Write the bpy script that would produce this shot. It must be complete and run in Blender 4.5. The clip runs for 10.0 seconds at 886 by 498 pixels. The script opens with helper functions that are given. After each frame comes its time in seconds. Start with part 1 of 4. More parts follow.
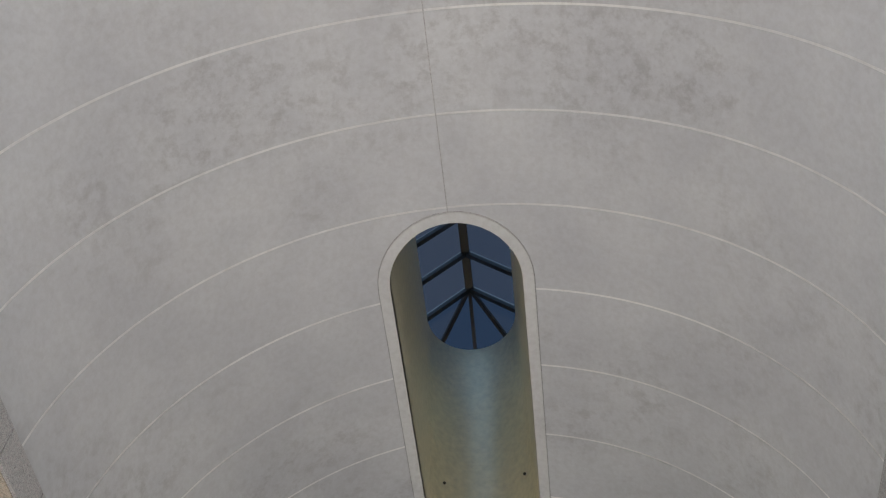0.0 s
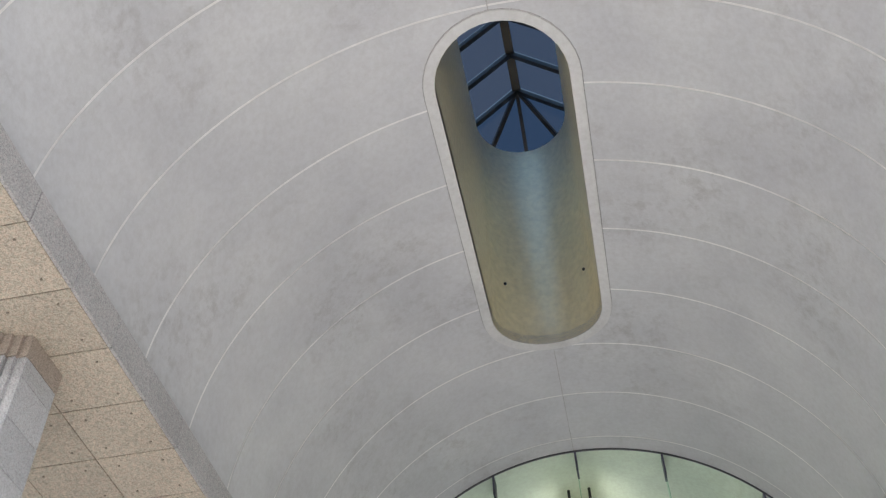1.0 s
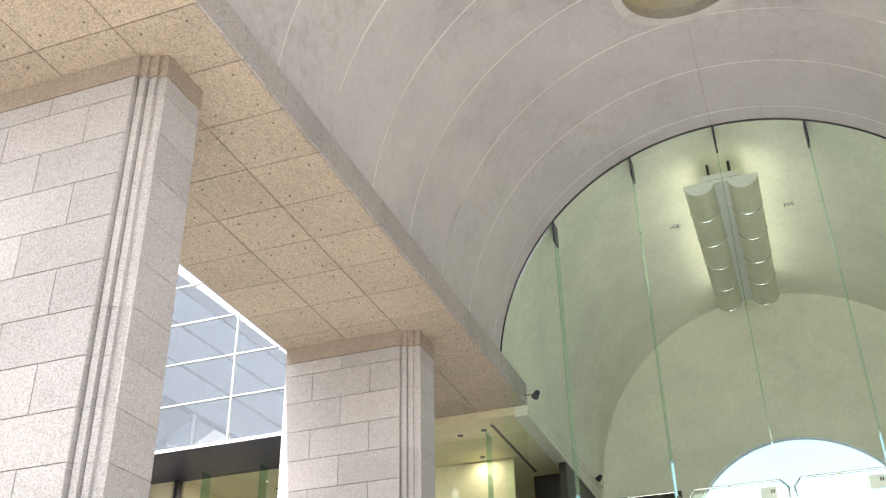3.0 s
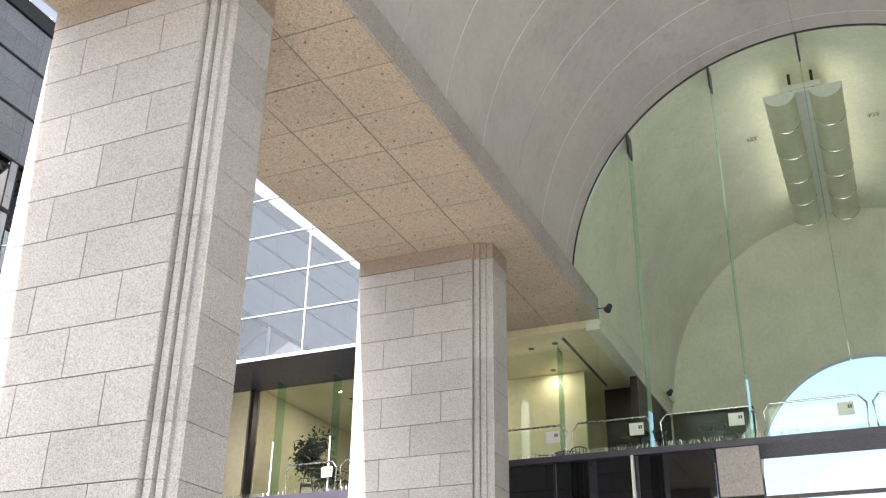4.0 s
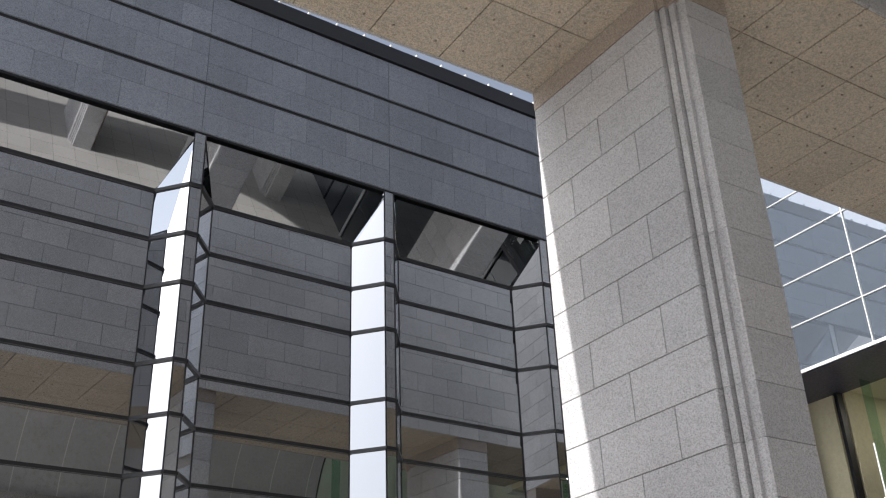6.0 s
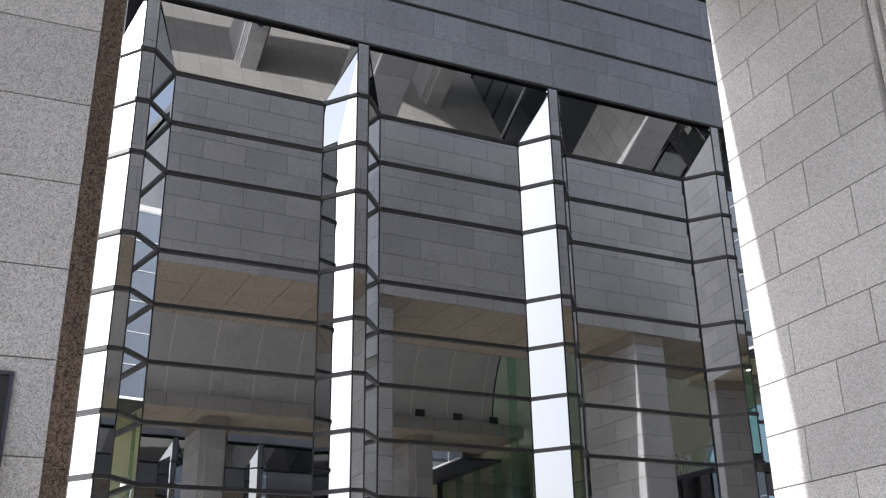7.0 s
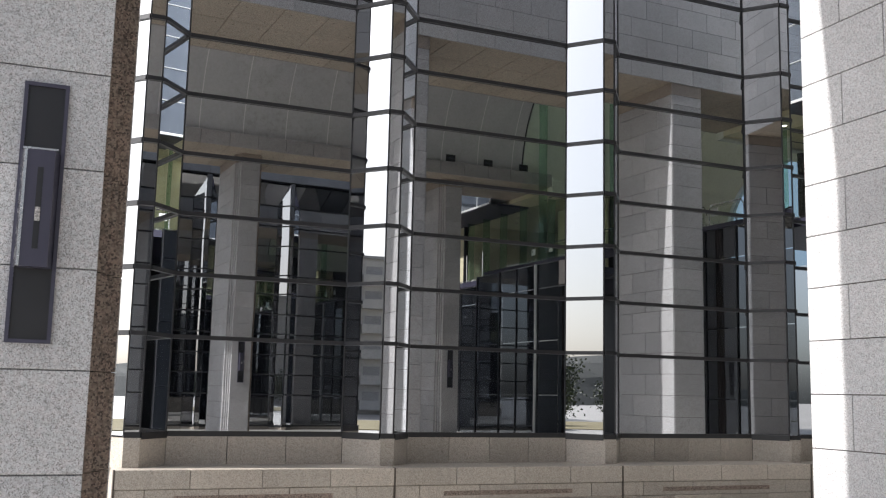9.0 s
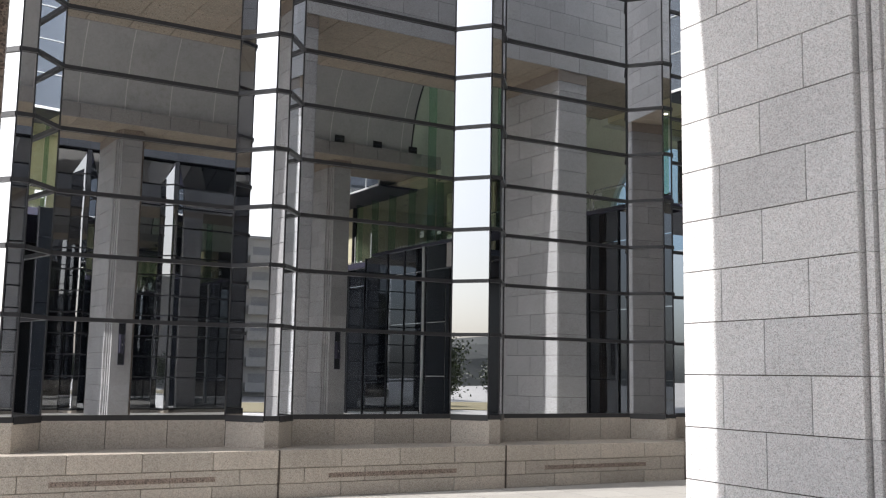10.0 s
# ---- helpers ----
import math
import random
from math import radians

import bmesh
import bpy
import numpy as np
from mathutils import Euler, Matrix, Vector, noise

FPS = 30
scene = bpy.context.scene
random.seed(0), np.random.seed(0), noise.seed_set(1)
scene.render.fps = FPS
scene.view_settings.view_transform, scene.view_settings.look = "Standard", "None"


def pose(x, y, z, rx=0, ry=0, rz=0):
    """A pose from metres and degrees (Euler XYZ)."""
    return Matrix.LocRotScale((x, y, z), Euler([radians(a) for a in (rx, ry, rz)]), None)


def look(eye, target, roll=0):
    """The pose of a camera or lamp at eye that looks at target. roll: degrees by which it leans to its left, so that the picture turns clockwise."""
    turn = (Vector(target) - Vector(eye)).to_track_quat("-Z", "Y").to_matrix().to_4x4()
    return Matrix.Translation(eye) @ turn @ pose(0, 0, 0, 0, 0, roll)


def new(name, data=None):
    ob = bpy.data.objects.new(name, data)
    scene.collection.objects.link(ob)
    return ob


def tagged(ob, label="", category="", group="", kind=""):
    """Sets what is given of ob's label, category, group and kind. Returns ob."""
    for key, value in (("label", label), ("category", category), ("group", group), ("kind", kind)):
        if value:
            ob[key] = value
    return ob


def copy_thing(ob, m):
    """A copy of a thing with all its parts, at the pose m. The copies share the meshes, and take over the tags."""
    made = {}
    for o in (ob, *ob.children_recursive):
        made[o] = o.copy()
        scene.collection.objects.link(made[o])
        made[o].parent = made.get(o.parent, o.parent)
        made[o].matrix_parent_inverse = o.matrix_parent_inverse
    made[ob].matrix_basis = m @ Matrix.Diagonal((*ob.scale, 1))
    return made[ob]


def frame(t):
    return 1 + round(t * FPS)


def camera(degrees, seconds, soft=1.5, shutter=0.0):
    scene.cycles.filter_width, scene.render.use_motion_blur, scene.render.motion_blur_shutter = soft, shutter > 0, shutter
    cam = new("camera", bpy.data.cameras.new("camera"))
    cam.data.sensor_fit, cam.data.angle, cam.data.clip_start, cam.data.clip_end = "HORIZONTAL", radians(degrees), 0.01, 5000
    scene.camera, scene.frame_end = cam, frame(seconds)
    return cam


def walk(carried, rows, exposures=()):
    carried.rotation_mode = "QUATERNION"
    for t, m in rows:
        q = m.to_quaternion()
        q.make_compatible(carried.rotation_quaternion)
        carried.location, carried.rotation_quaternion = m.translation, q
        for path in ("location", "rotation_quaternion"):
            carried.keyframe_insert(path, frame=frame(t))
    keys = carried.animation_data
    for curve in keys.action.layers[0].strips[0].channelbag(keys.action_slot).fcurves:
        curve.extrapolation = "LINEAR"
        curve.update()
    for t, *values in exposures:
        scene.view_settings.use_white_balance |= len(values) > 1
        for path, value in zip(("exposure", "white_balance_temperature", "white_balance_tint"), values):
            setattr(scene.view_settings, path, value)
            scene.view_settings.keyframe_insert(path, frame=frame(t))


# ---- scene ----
cam = camera(47.4, 10.0, soft=1.2)
PATH = [
    (0.0, look((1.146, -0.819, 3.076), (1.058, 0.247, 4.765), -1.7)),
    (0.5, look((1.145, -0.724, 3.072), (1.027, 0.480, 4.665), -2.7)),
    (1.0, look((1.147, -0.651, 3.065), (0.909, 0.691, 4.528), -2.0)),
    (1.5, look((1.134, -0.621, 3.045), (0.803, 0.832, 4.379), -1.1)),
    (2.0, look((1.105, -0.585, 3.027), (0.653, 0.950, 4.226), -0.8)),
    (2.5, look((1.055, -0.540, 3.016), (0.515, 1.040, 4.117), -1.3)),
    (2.7, look((1.020, -0.520, 3.010), (0.461, 1.086, 4.062), -1.4)),
    (3.8, look((0.761, -0.406, 2.898), (0.082, 1.241, 3.808), 0.7)),
    (4.0, look((0.743, -0.389, 2.888), (0.010, 1.259, 3.753), 0.8)),
    (4.5, look((0.761, -0.326, 2.849), (-0.153, 1.239, 3.696), -0.5)),
    (5.0, look((0.806, -0.254, 2.818), (-0.286, 1.186, 3.676), -1.5)),
    (5.5, look((0.811, -0.185, 2.813), (-0.509, 1.003, 3.732), -2.1)),
    (6.0, look((0.775, -0.169, 2.826), (-0.709, 0.800, 3.753), -2.2)),
    (6.2, look((0.756, -0.193, 2.824), (-0.767, 0.707, 3.757), -2.9)),
    (7.3, look((0.665, -0.424, 2.700), (-1.089, 0.258, 3.376), -0.5)),
    (7.5, look((0.647, -0.459, 2.684), (-1.127, 0.226, 3.303), -0.3)),
    (8.0, look((0.600, -0.507, 2.635), (-1.221, 0.173, 3.106), 0.1)),
    (8.5, look((0.560, -0.525, 2.602), (-1.281, 0.171, 2.956), 0.8)),
    (9.0, look((0.531, -0.530, 2.584), (-1.314, 0.188, 2.867), 1.3)),
    (9.5, look((0.541, -0.522, 2.593), (-1.277, 0.268, 2.858), 1.1)),
    (10.0, look((0.571, -0.501, 2.597), (-1.187, 0.419, 2.848), 1.0)),
]
EXPOSURE = [
    (0.0, 0.80, 6200, 9), (0.5, 1.13, 6180, 9), (1.0, 1.32, 6030, 9), (1.6, 1.46, 5960, 9), (2.0, 1.62, 6350, 9), (2.5, 1.70, 6780, 11), (4.0, 1.38, 6730, 11), (4.5, 1.02, 6630, 11), (5.0, 0.84, 6530, 12),
    (5.5, 0.46, 6330, 10), (6.0, 0.34, 6280, 10), (6.4, 0.44, 6330, 11), (7.5, 0.53, 6280, 11), (9.0, 0.54, 6350, 10), (10.0, 0.63, 6380, 10)]
walk(cam, PATH, EXPOSURE)

# ---- sky and sun ----
SUN_TRAVEL = Vector((0.068, 1.0, -0.8)).normalized()
world = bpy.data.worlds.new("sky")
scene.world = world
world.use_nodes = True
wn = world.node_tree.nodes
sky = wn.new("ShaderNodeTexSky")
sky.sky_type, sky.sun_disc = "NISHITA", False
sky.sun_elevation, sky.sun_rotation = radians(38.6), radians(184.6)
soften = wn.new("ShaderNodeHueSaturation")
soften.inputs["Saturation"].default_value = 0.48
world.node_tree.links.new(sky.outputs[0], soften.inputs["Color"])
world.node_tree.links.new(soften.outputs[0], wn["Background"].inputs[0])
sky.dust_density, sky.ozone_density = 3.2, 3.0
wn["Background"].inputs[1].default_value = 0.15
sun = new("sun", bpy.data.lights.new("sun", "SUN"))
sun.data.energy, sun.data.angle, sun.data.color = 5.0, radians(0.55), (1.0, 0.965, 0.92)
sun.matrix_world = look((0, -40, 60), Vector((0, -40, 60)) + SUN_TRAVEL)


# ---- materials ----
def material(name, build):
    m = bpy.data.materials.new(name)
    m.use_nodes = True
    nt = m.node_tree
    nt.nodes.clear()
    out = nt.nodes.new("ShaderNodeOutputMaterial")
    nt.links.new(build(nt), out.inputs[0])
    return m


def node(nt, kind, links=(), **props):
    n = nt.nodes.new(kind)
    for key, value in props.items():
        if key in n.inputs:
            n.inputs[key].default_value = value
        else:
            setattr(n, key, value)
    for socket, source in links:
        nt.links.new(source, n.inputs[socket])
    return n


def ramp(nt, source, *stops):
    r = nt.nodes.new("ShaderNodeValToRGB")
    nt.links.new(source, r.inputs[0])
    while len(r.color_ramp.elements) < len(stops):
        r.color_ramp.elements.new(0.5)
    for e, (p, c) in zip(r.color_ramp.elements, stops):
        e.position, e.color = p, (*c, 1) if len(c) == 3 else c
    return r.outputs[0]


def coords(nt):
    return nt.nodes.new("ShaderNodeNewGeometry").outputs["Position"]


def tex(nt, pos, scale, detail=4.0, rough=0.55):
    n = nt.nodes.new("ShaderNodeTexNoise")
    nt.links.new(pos, n.inputs["Vector"])
    n.inputs["Scale"].default_value, n.inputs["Detail"].default_value, n.inputs["Roughness"].default_value = scale, detail, rough
    return n.outputs[0]


def mixc(nt, fac, a, b, blend="MIX"):
    n = nt.nodes.new("ShaderNodeMix")
    n.data_type, n.blend_type = "RGBA", blend
    for sock, v in ((n.inputs[0], fac), (n.inputs[6], a), (n.inputs[7], b)):
        if isinstance(v, (int, float)):
            sock.default_value = v
        elif isinstance(v, tuple):
            sock.default_value = (*v, 1)
        else:
            nt.links.new(v, sock)
    return n.outputs[2]


def bsdf(nt, color, roughness=0.6, metallic=0.0, bump=None, height=0.01, coat=0.0):
    p = nt.nodes.new("ShaderNodeBsdfPrincipled")
    for key, v in (("Base Color", color), ("Roughness", roughness), ("Metallic", metallic)):
        if isinstance(v, tuple):
            p.inputs[key].default_value = (*v, 1)
        elif isinstance(v, (int, float)):
            p.inputs[key].default_value = v
        else:
            nt.links.new(v, p.inputs[key])
    if bump is not None:
        b = nt.nodes.new("ShaderNodeBump")
        b.inputs["Strength"].default_value, b.inputs["Distance"].default_value = 0.5, height
        nt.links.new(bump, b.inputs["Height"])
        nt.links.new(b.outputs[0], p.inputs["Normal"])
    return p.outputs[0]


def granite(name, light, mid, dark, roughness=0.55, tone=0.10, grain=95.0, blotch=0.35):
    def build(nt):
        pos = coords(nt)
        cells = []
        for scale in (grain, grain * 0.45):
            v = nt.nodes.new("ShaderNodeTexVoronoi")
            nt.links.new(pos, v.inputs["Vector"])
            v.inputs["Scale"].default_value = scale
            sep = nt.nodes.new("ShaderNodeSeparateColor")
            nt.links.new(v.outputs["Color"], sep.inputs[0])
            cells.append(sep.outputs[0])
        pale = tuple(min(0.9, c * 1.12) for c in light)
        g = ramp(nt, cells[0], (0.0, dark), (0.14, dark), (0.26, mid), (0.50, mid), (0.62, light), (0.9, light), (1.0, pale))
        h = ramp(nt, cells[1], (0.0, (0.82, 0.81, 0.80)), (0.3, (0.95, 0.95, 0.95)), (0.5, (1.0, 1.0, 1.0)), (1.0, (1.05, 1.04, 1.03)))
        c = mixc(nt, 0.9, g, h, "MULTIPLY")
        if blotch:
            v = nt.nodes.new("ShaderNodeTexVoronoi")
            nt.links.new(pos, v.inputs["Vector"])
            v.inputs["Scale"].default_value = grain * 0.28
            sep = nt.nodes.new("ShaderNodeSeparateColor")
            nt.links.new(v.outputs["Color"], sep.inputs[0])
            hue = ramp(nt, sep.outputs[1], (0.0, (0.78, 0.78, 0.79)), (0.25, (0.97, 1.01, 1.0)), (0.5, (1.0, 1.0, 1.0)), (0.75, (1.06, 1.0, 0.99)), (1.0, (1.12, 1.11, 1.10)))
            c = mixc(nt, blotch, c, hue, "MULTIPLY")
        patch = ramp(nt, tex(nt, pos, 0.45, 4), (0.3, (0.90, 0.89, 0.88)), (0.7, (1.05, 1.05, 1.04)))
        c = mixc(nt, 1.0, c, patch, "MULTIPLY")
        rnd = nt.nodes.new("ShaderNodeObjectInfo").outputs["Random"]
        var = ramp(nt, rnd, (0.0, (1 - tone,) * 3), (0.5, (1, 1, 1)), (1.0, (1 + tone, 1 + tone * 0.9, 1 + tone * 0.8)))
        c = mixc(nt, 1.0, c, var, "MULTIPLY")
        return bsdf(nt, c, roughness, bump=tex(nt, pos, 60, 3), height=0.003)
    return material(name, build)


M_PIER = granite("pale_granite", (0.555, 0.557, 0.575), (0.455, 0.45, 0.456), (0.275, 0.267, 0.268), 0.6, 0.10, 105.0, 0.45)
M_SOFFIT = granite("tan_granite", (0.575, 0.505, 0.41), (0.465, 0.40, 0.32), (0.33, 0.28, 0.225), 0.6, 0.06, 75.0, 1.0)
M_PLUG = granite("drilled_plug", (0.24, 0.20, 0.155), (0.19, 0.155, 0.12), (0.12, 0.095, 0.075), 0.5)
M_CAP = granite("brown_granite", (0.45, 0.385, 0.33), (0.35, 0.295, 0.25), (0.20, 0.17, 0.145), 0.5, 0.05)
# darker brown: shade of the sunless pier corners, also the vent slots
M_BROWN_SHADED = granite("dark_brown_granite", (0.30, 0.24, 0.20), (0.20, 0.155, 0.13), (0.09, 0.07, 0.06), 0.6, 0.10, 60.0, 0.8)
M_BEAM = granite("grey_granite", (0.50, 0.485, 0.48), (0.41, 0.395, 0.39), (0.26, 0.25, 0.245), 0.6, 0.06, 80.0, 0.6)
M_DARKSTONE = granite("slate_granite", (0.30, 0.33, 0.385), (0.26, 0.285, 0.335), (0.19, 0.205, 0.245), 0.6, 0.09, 70.0)
M_GAP = granite("dark_joint", (0.10, 0.085, 0.07), (0.08, 0.065, 0.055), (0.05, 0.04, 0.035), 0.8)
M_PLINTH = granite("plinth_granite", (0.50, 0.455, 0.40), (0.42, 0.378, 0.328), (0.29, 0.258, 0.225), 0.5, 0.12)


def plaster(name, base, stain, rough=0.5):
    def build(nt):
        pos = coords(nt)
        a = ramp(nt, tex(nt, pos, 0.4, 5, 0.6), (0.3, (0.88, 0.88, 0.89)), (0.65, (1.03, 1.03, 1.02)))
        b = ramp(nt, tex(nt, pos, 7.0, 6, 0.7), (0.35, (0.93, 0.92, 0.91)), (0.6, (1.03, 1.03, 1.03)))
        patch = tex(nt, pos, 0.22, 3)
        fine = tex(nt, pos, 2.6, 7, 0.75)
        mask = node(nt, "ShaderNodeMath", [(0, ramp(nt, patch, (0.45, (0, 0, 0)), (0.62, (1, 1, 1)))), (1, ramp(nt, fine, (0.48, (0, 0, 0)), (0.64, (1, 1, 1))))], operation="MULTIPLY")
        c = mixc(nt, 1.0, base, a, "MULTIPLY")
        c = mixc(nt, 1.0, c, b, "MULTIPLY")
        c = mixc(nt, mask.outputs[0], c, mixc(nt, 1.0, c, stain, "MULTIPLY"))
        r = ramp(nt, tex(nt, pos, 1.4, 4), (0.3, (rough - 0.1,) * 3), (0.7, (rough + 0.1,) * 3))
        return bsdf(nt, c, r, bump=tex(nt, pos, 18, 5), height=0.004)
    return material(name, build)


M_VAULT = plaster("vault_plaster", (0.585, 0.578, 0.585), (0.80, 0.785, 0.77), 0.40)
M_JOINT = plaster("pale_joint", (0.88, 0.86, 0.84), (0.9, 0.9, 0.9), 0.6)
M_RIM = plaster("rim_plaster", (0.66, 0.645, 0.63), (0.9, 0.9, 0.9), 0.5)
M_CREAM = plaster("cream_plaster", (0.84, 0.845, 0.755), (0.93, 0.93, 0.90), 0.6)
M_YELLOW = plaster("warm_cream_plaster", (0.80, 0.74, 0.52), (0.95, 0.94, 0.90), 0.6)
M_BACK = plaster("roof_concrete", (0.45, 0.44, 0.43), (0.8, 0.8, 0.8), 0.8)


def metal(name, color, roughness, metallic=1.0, streak=0.0):
    def build(nt):
        pos = coords(nt)
        v = ramp(nt, tex(nt, pos, 5.0, 4), (0.3, tuple(c * (0.9 - streak) for c in color)), (0.7, color))
        r = ramp(nt, tex(nt, pos, 11.0, 4), (0.3, (roughness * 0.8,) * 3), (0.7, (roughness * 1.25,) * 3))
        return bsdf(nt, v, r, metallic)
    return material(name, build)


M_FRAME = metal("black_frame", (0.022, 0.022, 0.025), 0.35, 0.0)
M_SHAFT = metal("brushed_shaft", (0.97, 0.90, 0.70), 0.48, 0.75, 0.05)
M_STEEL = metal("steel", (0.62, 0.62, 0.62), 0.25)
M_WHITE = metal("white_paint", (0.80, 0.80, 0.79), 0.35, 0.0)
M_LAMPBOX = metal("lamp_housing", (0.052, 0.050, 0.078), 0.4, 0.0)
M_DARKWOOD = metal("dark_furniture", (0.035, 0.028, 0.025), 0.45, 0.0)


def mirror_glass(name, tint, share, body=(0.006, 0.007, 0.009)):
    def build(nt):
        pos = coords(nt)
        wave = tex(nt, pos, 0.35, 2)
        b = node(nt, "ShaderNodeBump", [("Height", wave)], Strength=0.06, Distance=0.02)
        g = node(nt, "ShaderNodeBsdfGlossy", [("Normal", b.outputs[0])], Roughness=0.006, Color=(*tint, 1))
        d = node(nt, "ShaderNodeBsdfDiffuse", Color=(*body, 1))
        m = nt.nodes.new("ShaderNodeMixShader")
        lw = node(nt, "ShaderNodeLayerWeight", Blend=0.5)
        sq = node(nt, "ShaderNodeMath", [(0, lw.outputs["Facing"]), (1, lw.outputs["Facing"])], operation="MULTIPLY")
        k = node(nt, "ShaderNodeMath", [(0, sq.outputs[0])], operation="MULTIPLY_ADD")
        k.inputs[1].default_value, k.inputs[2].default_value = 1.3, share
        k.use_clamp = True
        nt.links.new(k.outputs[0], m.inputs[0])
        nt.links.new(d.outputs[0], m.inputs[1])
        nt.links.new(g.outputs[0], m.inputs[2])
        return m.outputs[0]
    return material(name, build)


M_MIRROR = mirror_glass("dark_mirror_glass", (0.95, 0.97, 1.0), 0.45)
M_DARKGLASS = mirror_glass("black_glass", (0.85, 0.92, 1.0), 0.06)


def clear_glass(name, tint, gloss, edge=0.8):
    def build(nt):
        t = node(nt, "ShaderNodeBsdfTransparent", Color=(*tint, 1))
        g = node(nt, "ShaderNodeBsdfGlossy", Roughness=0.01, Color=(0.9, 1.0, 0.95, 1))
        lw = node(nt, "ShaderNodeLayerWeight", Blend=0.5)
        pw = node(nt, "ShaderNodeMath", [(0, lw.outputs["Facing"])], operation="POWER")
        pw.inputs[1].default_value = 4.0
        k = node(nt, "ShaderNodeMath", [(0, pw.outputs[0])], operation="MULTIPLY_ADD")
        k.inputs[1].default_value, k.inputs[2].default_value = edge, gloss
        m = nt.nodes.new("ShaderNodeMixShader")
        nt.links.new(k.outputs[0], m.inputs[0])
        nt.links.new(t.outputs[0], m.inputs[1])
        nt.links.new(g.outputs[0], m.inputs[2])
        return m.outputs[0]
    return material(name, build)


M_ARCHGLASS = clear_glass("green_glass", (0.925, 1.0, 0.945), 0.0, 0.35)
M_FINGLASS = clear_glass("edge_green_glass", (0.76, 0.90, 0.83), 0.05)


def dusty_glass_build(nt):
    r = node(nt, "ShaderNodeBsdfRefraction", Color=(0.046, 0.082, 0.132, 1), Roughness=0.0, IOR=1.01)
    d = node(nt, "ShaderNodeBsdfTranslucent", Color=(0.90, 0.78, 0.55, 1))
    m = nt.nodes.new("ShaderNodeMixShader")
    m.inputs[0].default_value = 0.010
    nt.links.new(r.outputs[0], m.inputs[1])
    nt.links.new(d.outputs[0], m.inputs[2])
    return m.outputs[0]


M_SKYGLASS = material("blue_glass", dusty_glass_build)
M_CAFEGLASS = clear_glass("pale_glass", (0.95, 0.98, 0.95), 0.03)
M_CLEREST = mirror_glass("clerestory_glass", (0.9, 0.95, 1.0), 0.27, (0.11, 0.13, 0.16))


def paving_build(nt):
    pos = coords(nt)
    br = nt.nodes.new("ShaderNodeTexBrick")
    nt.links.new(pos, br.inputs["Vector"])
    br.offset = 0.0
    for key, v in (("Scale", 1.0), ("Brick Width", 1.2), ("Row Height", 1.2), ("Mortar Size", 0.008)):
        br.inputs[key].default_value = v
    br.inputs["Color1"].default_value = (0.48, 0.46, 0.43, 1)
    br.inputs["Color2"].default_value = (0.42, 0.40, 0.375, 1)
    br.inputs["Mortar"].default_value = (0.14, 0.13, 0.12, 1)
    s = ramp(nt, tex(nt, pos, 22, 6, 0.75), (0.35, (0.8, 0.8, 0.8)), (0.6, (1.05, 1.05, 1.05)))
    s2 = ramp(nt, tex(nt, pos, 0.2, 5), (0.3, (0.85, 0.85, 0.85)), (0.7, (1.05, 1.05, 1.05)))
    c = mixc(nt, 1.0, mixc(nt, 1.0, br.outputs[0], s, "MULTIPLY"), s2, "MULTIPLY")
    return bsdf(nt, c, 0.55, bump=tex(nt, pos, 20, 4), height=0.003)


M_PAVE = material("granite_paving", paving_build)


# ---- mesh helpers ----
def part(name, bm, mat, parent=None, label="", smooth=False):
    me = bpy.data.meshes.new(name)
    bm.to_mesh(me)
    bm.free()
    if mat:
        me.materials.append(mat)
    if smooth:
        for p in me.polygons:
            p.use_smooth = True
    ob = new(name, me)
    ob.parent = parent
    if label:
        ob["label"] = label
    return ob


def again(ob, m, parent=None):
    o = new(ob.name.split(".")[0], ob.data)
    o.parent, o.matrix_basis = parent, m
    return o


def box(bm, x0, x1, y0, y1, z0, z1, bevel=0.0):
    vs = [bm.verts.new((x, y, z)) for x in (x0, x1) for y in (y0, y1) for z in (z0, z1)]
    fs = [bm.faces.new([vs[i] for i in q]) for q in ((0, 1, 3, 2), (4, 6, 7, 5), (0, 4, 5, 1), (2, 3, 7, 6), (0, 2, 6, 4), (1, 5, 7, 3))]
    if bevel:
        edges = list({e for f_ in fs for e in f_.edges})
        bmesh.ops.bevel(bm, geom=edges, offset=bevel, segments=1, affect="EDGES")
    return bm


def boxed(*a, bevel=0.0):
    return box(bmesh.new(), *a, bevel=bevel)


def prism(points, z0, z1, bm=None):
    """An upright prism over a plan polygon, anticlockwise."""
    bm = bm or bmesh.new()
    lo = [bm.verts.new((x, y, z0)) for x, y in points]
    hi = [bm.verts.new((x, y, z1)) for x, y in points]
    n = len(points)
    for i in range(n):
        bm.faces.new((lo[i], lo[(i + 1) % n], hi[(i + 1) % n], hi[i]))
    bm.faces.new(lo[::-1])
    bm.faces.new(hi)
    return bm


def sheet(bm, grid, flip=False):
    """A surface through rows of points."""
    vs = [[bm.verts.new(p) for p in row] for row in grid]
    for a, b in zip(vs[:-1], vs[1:]):
        for i in range(len(a) - 1):
            q = (a[i], a[i + 1], b[i + 1], b[i])
            bm.faces.new(q[::-1] if flip else q)
    return bm


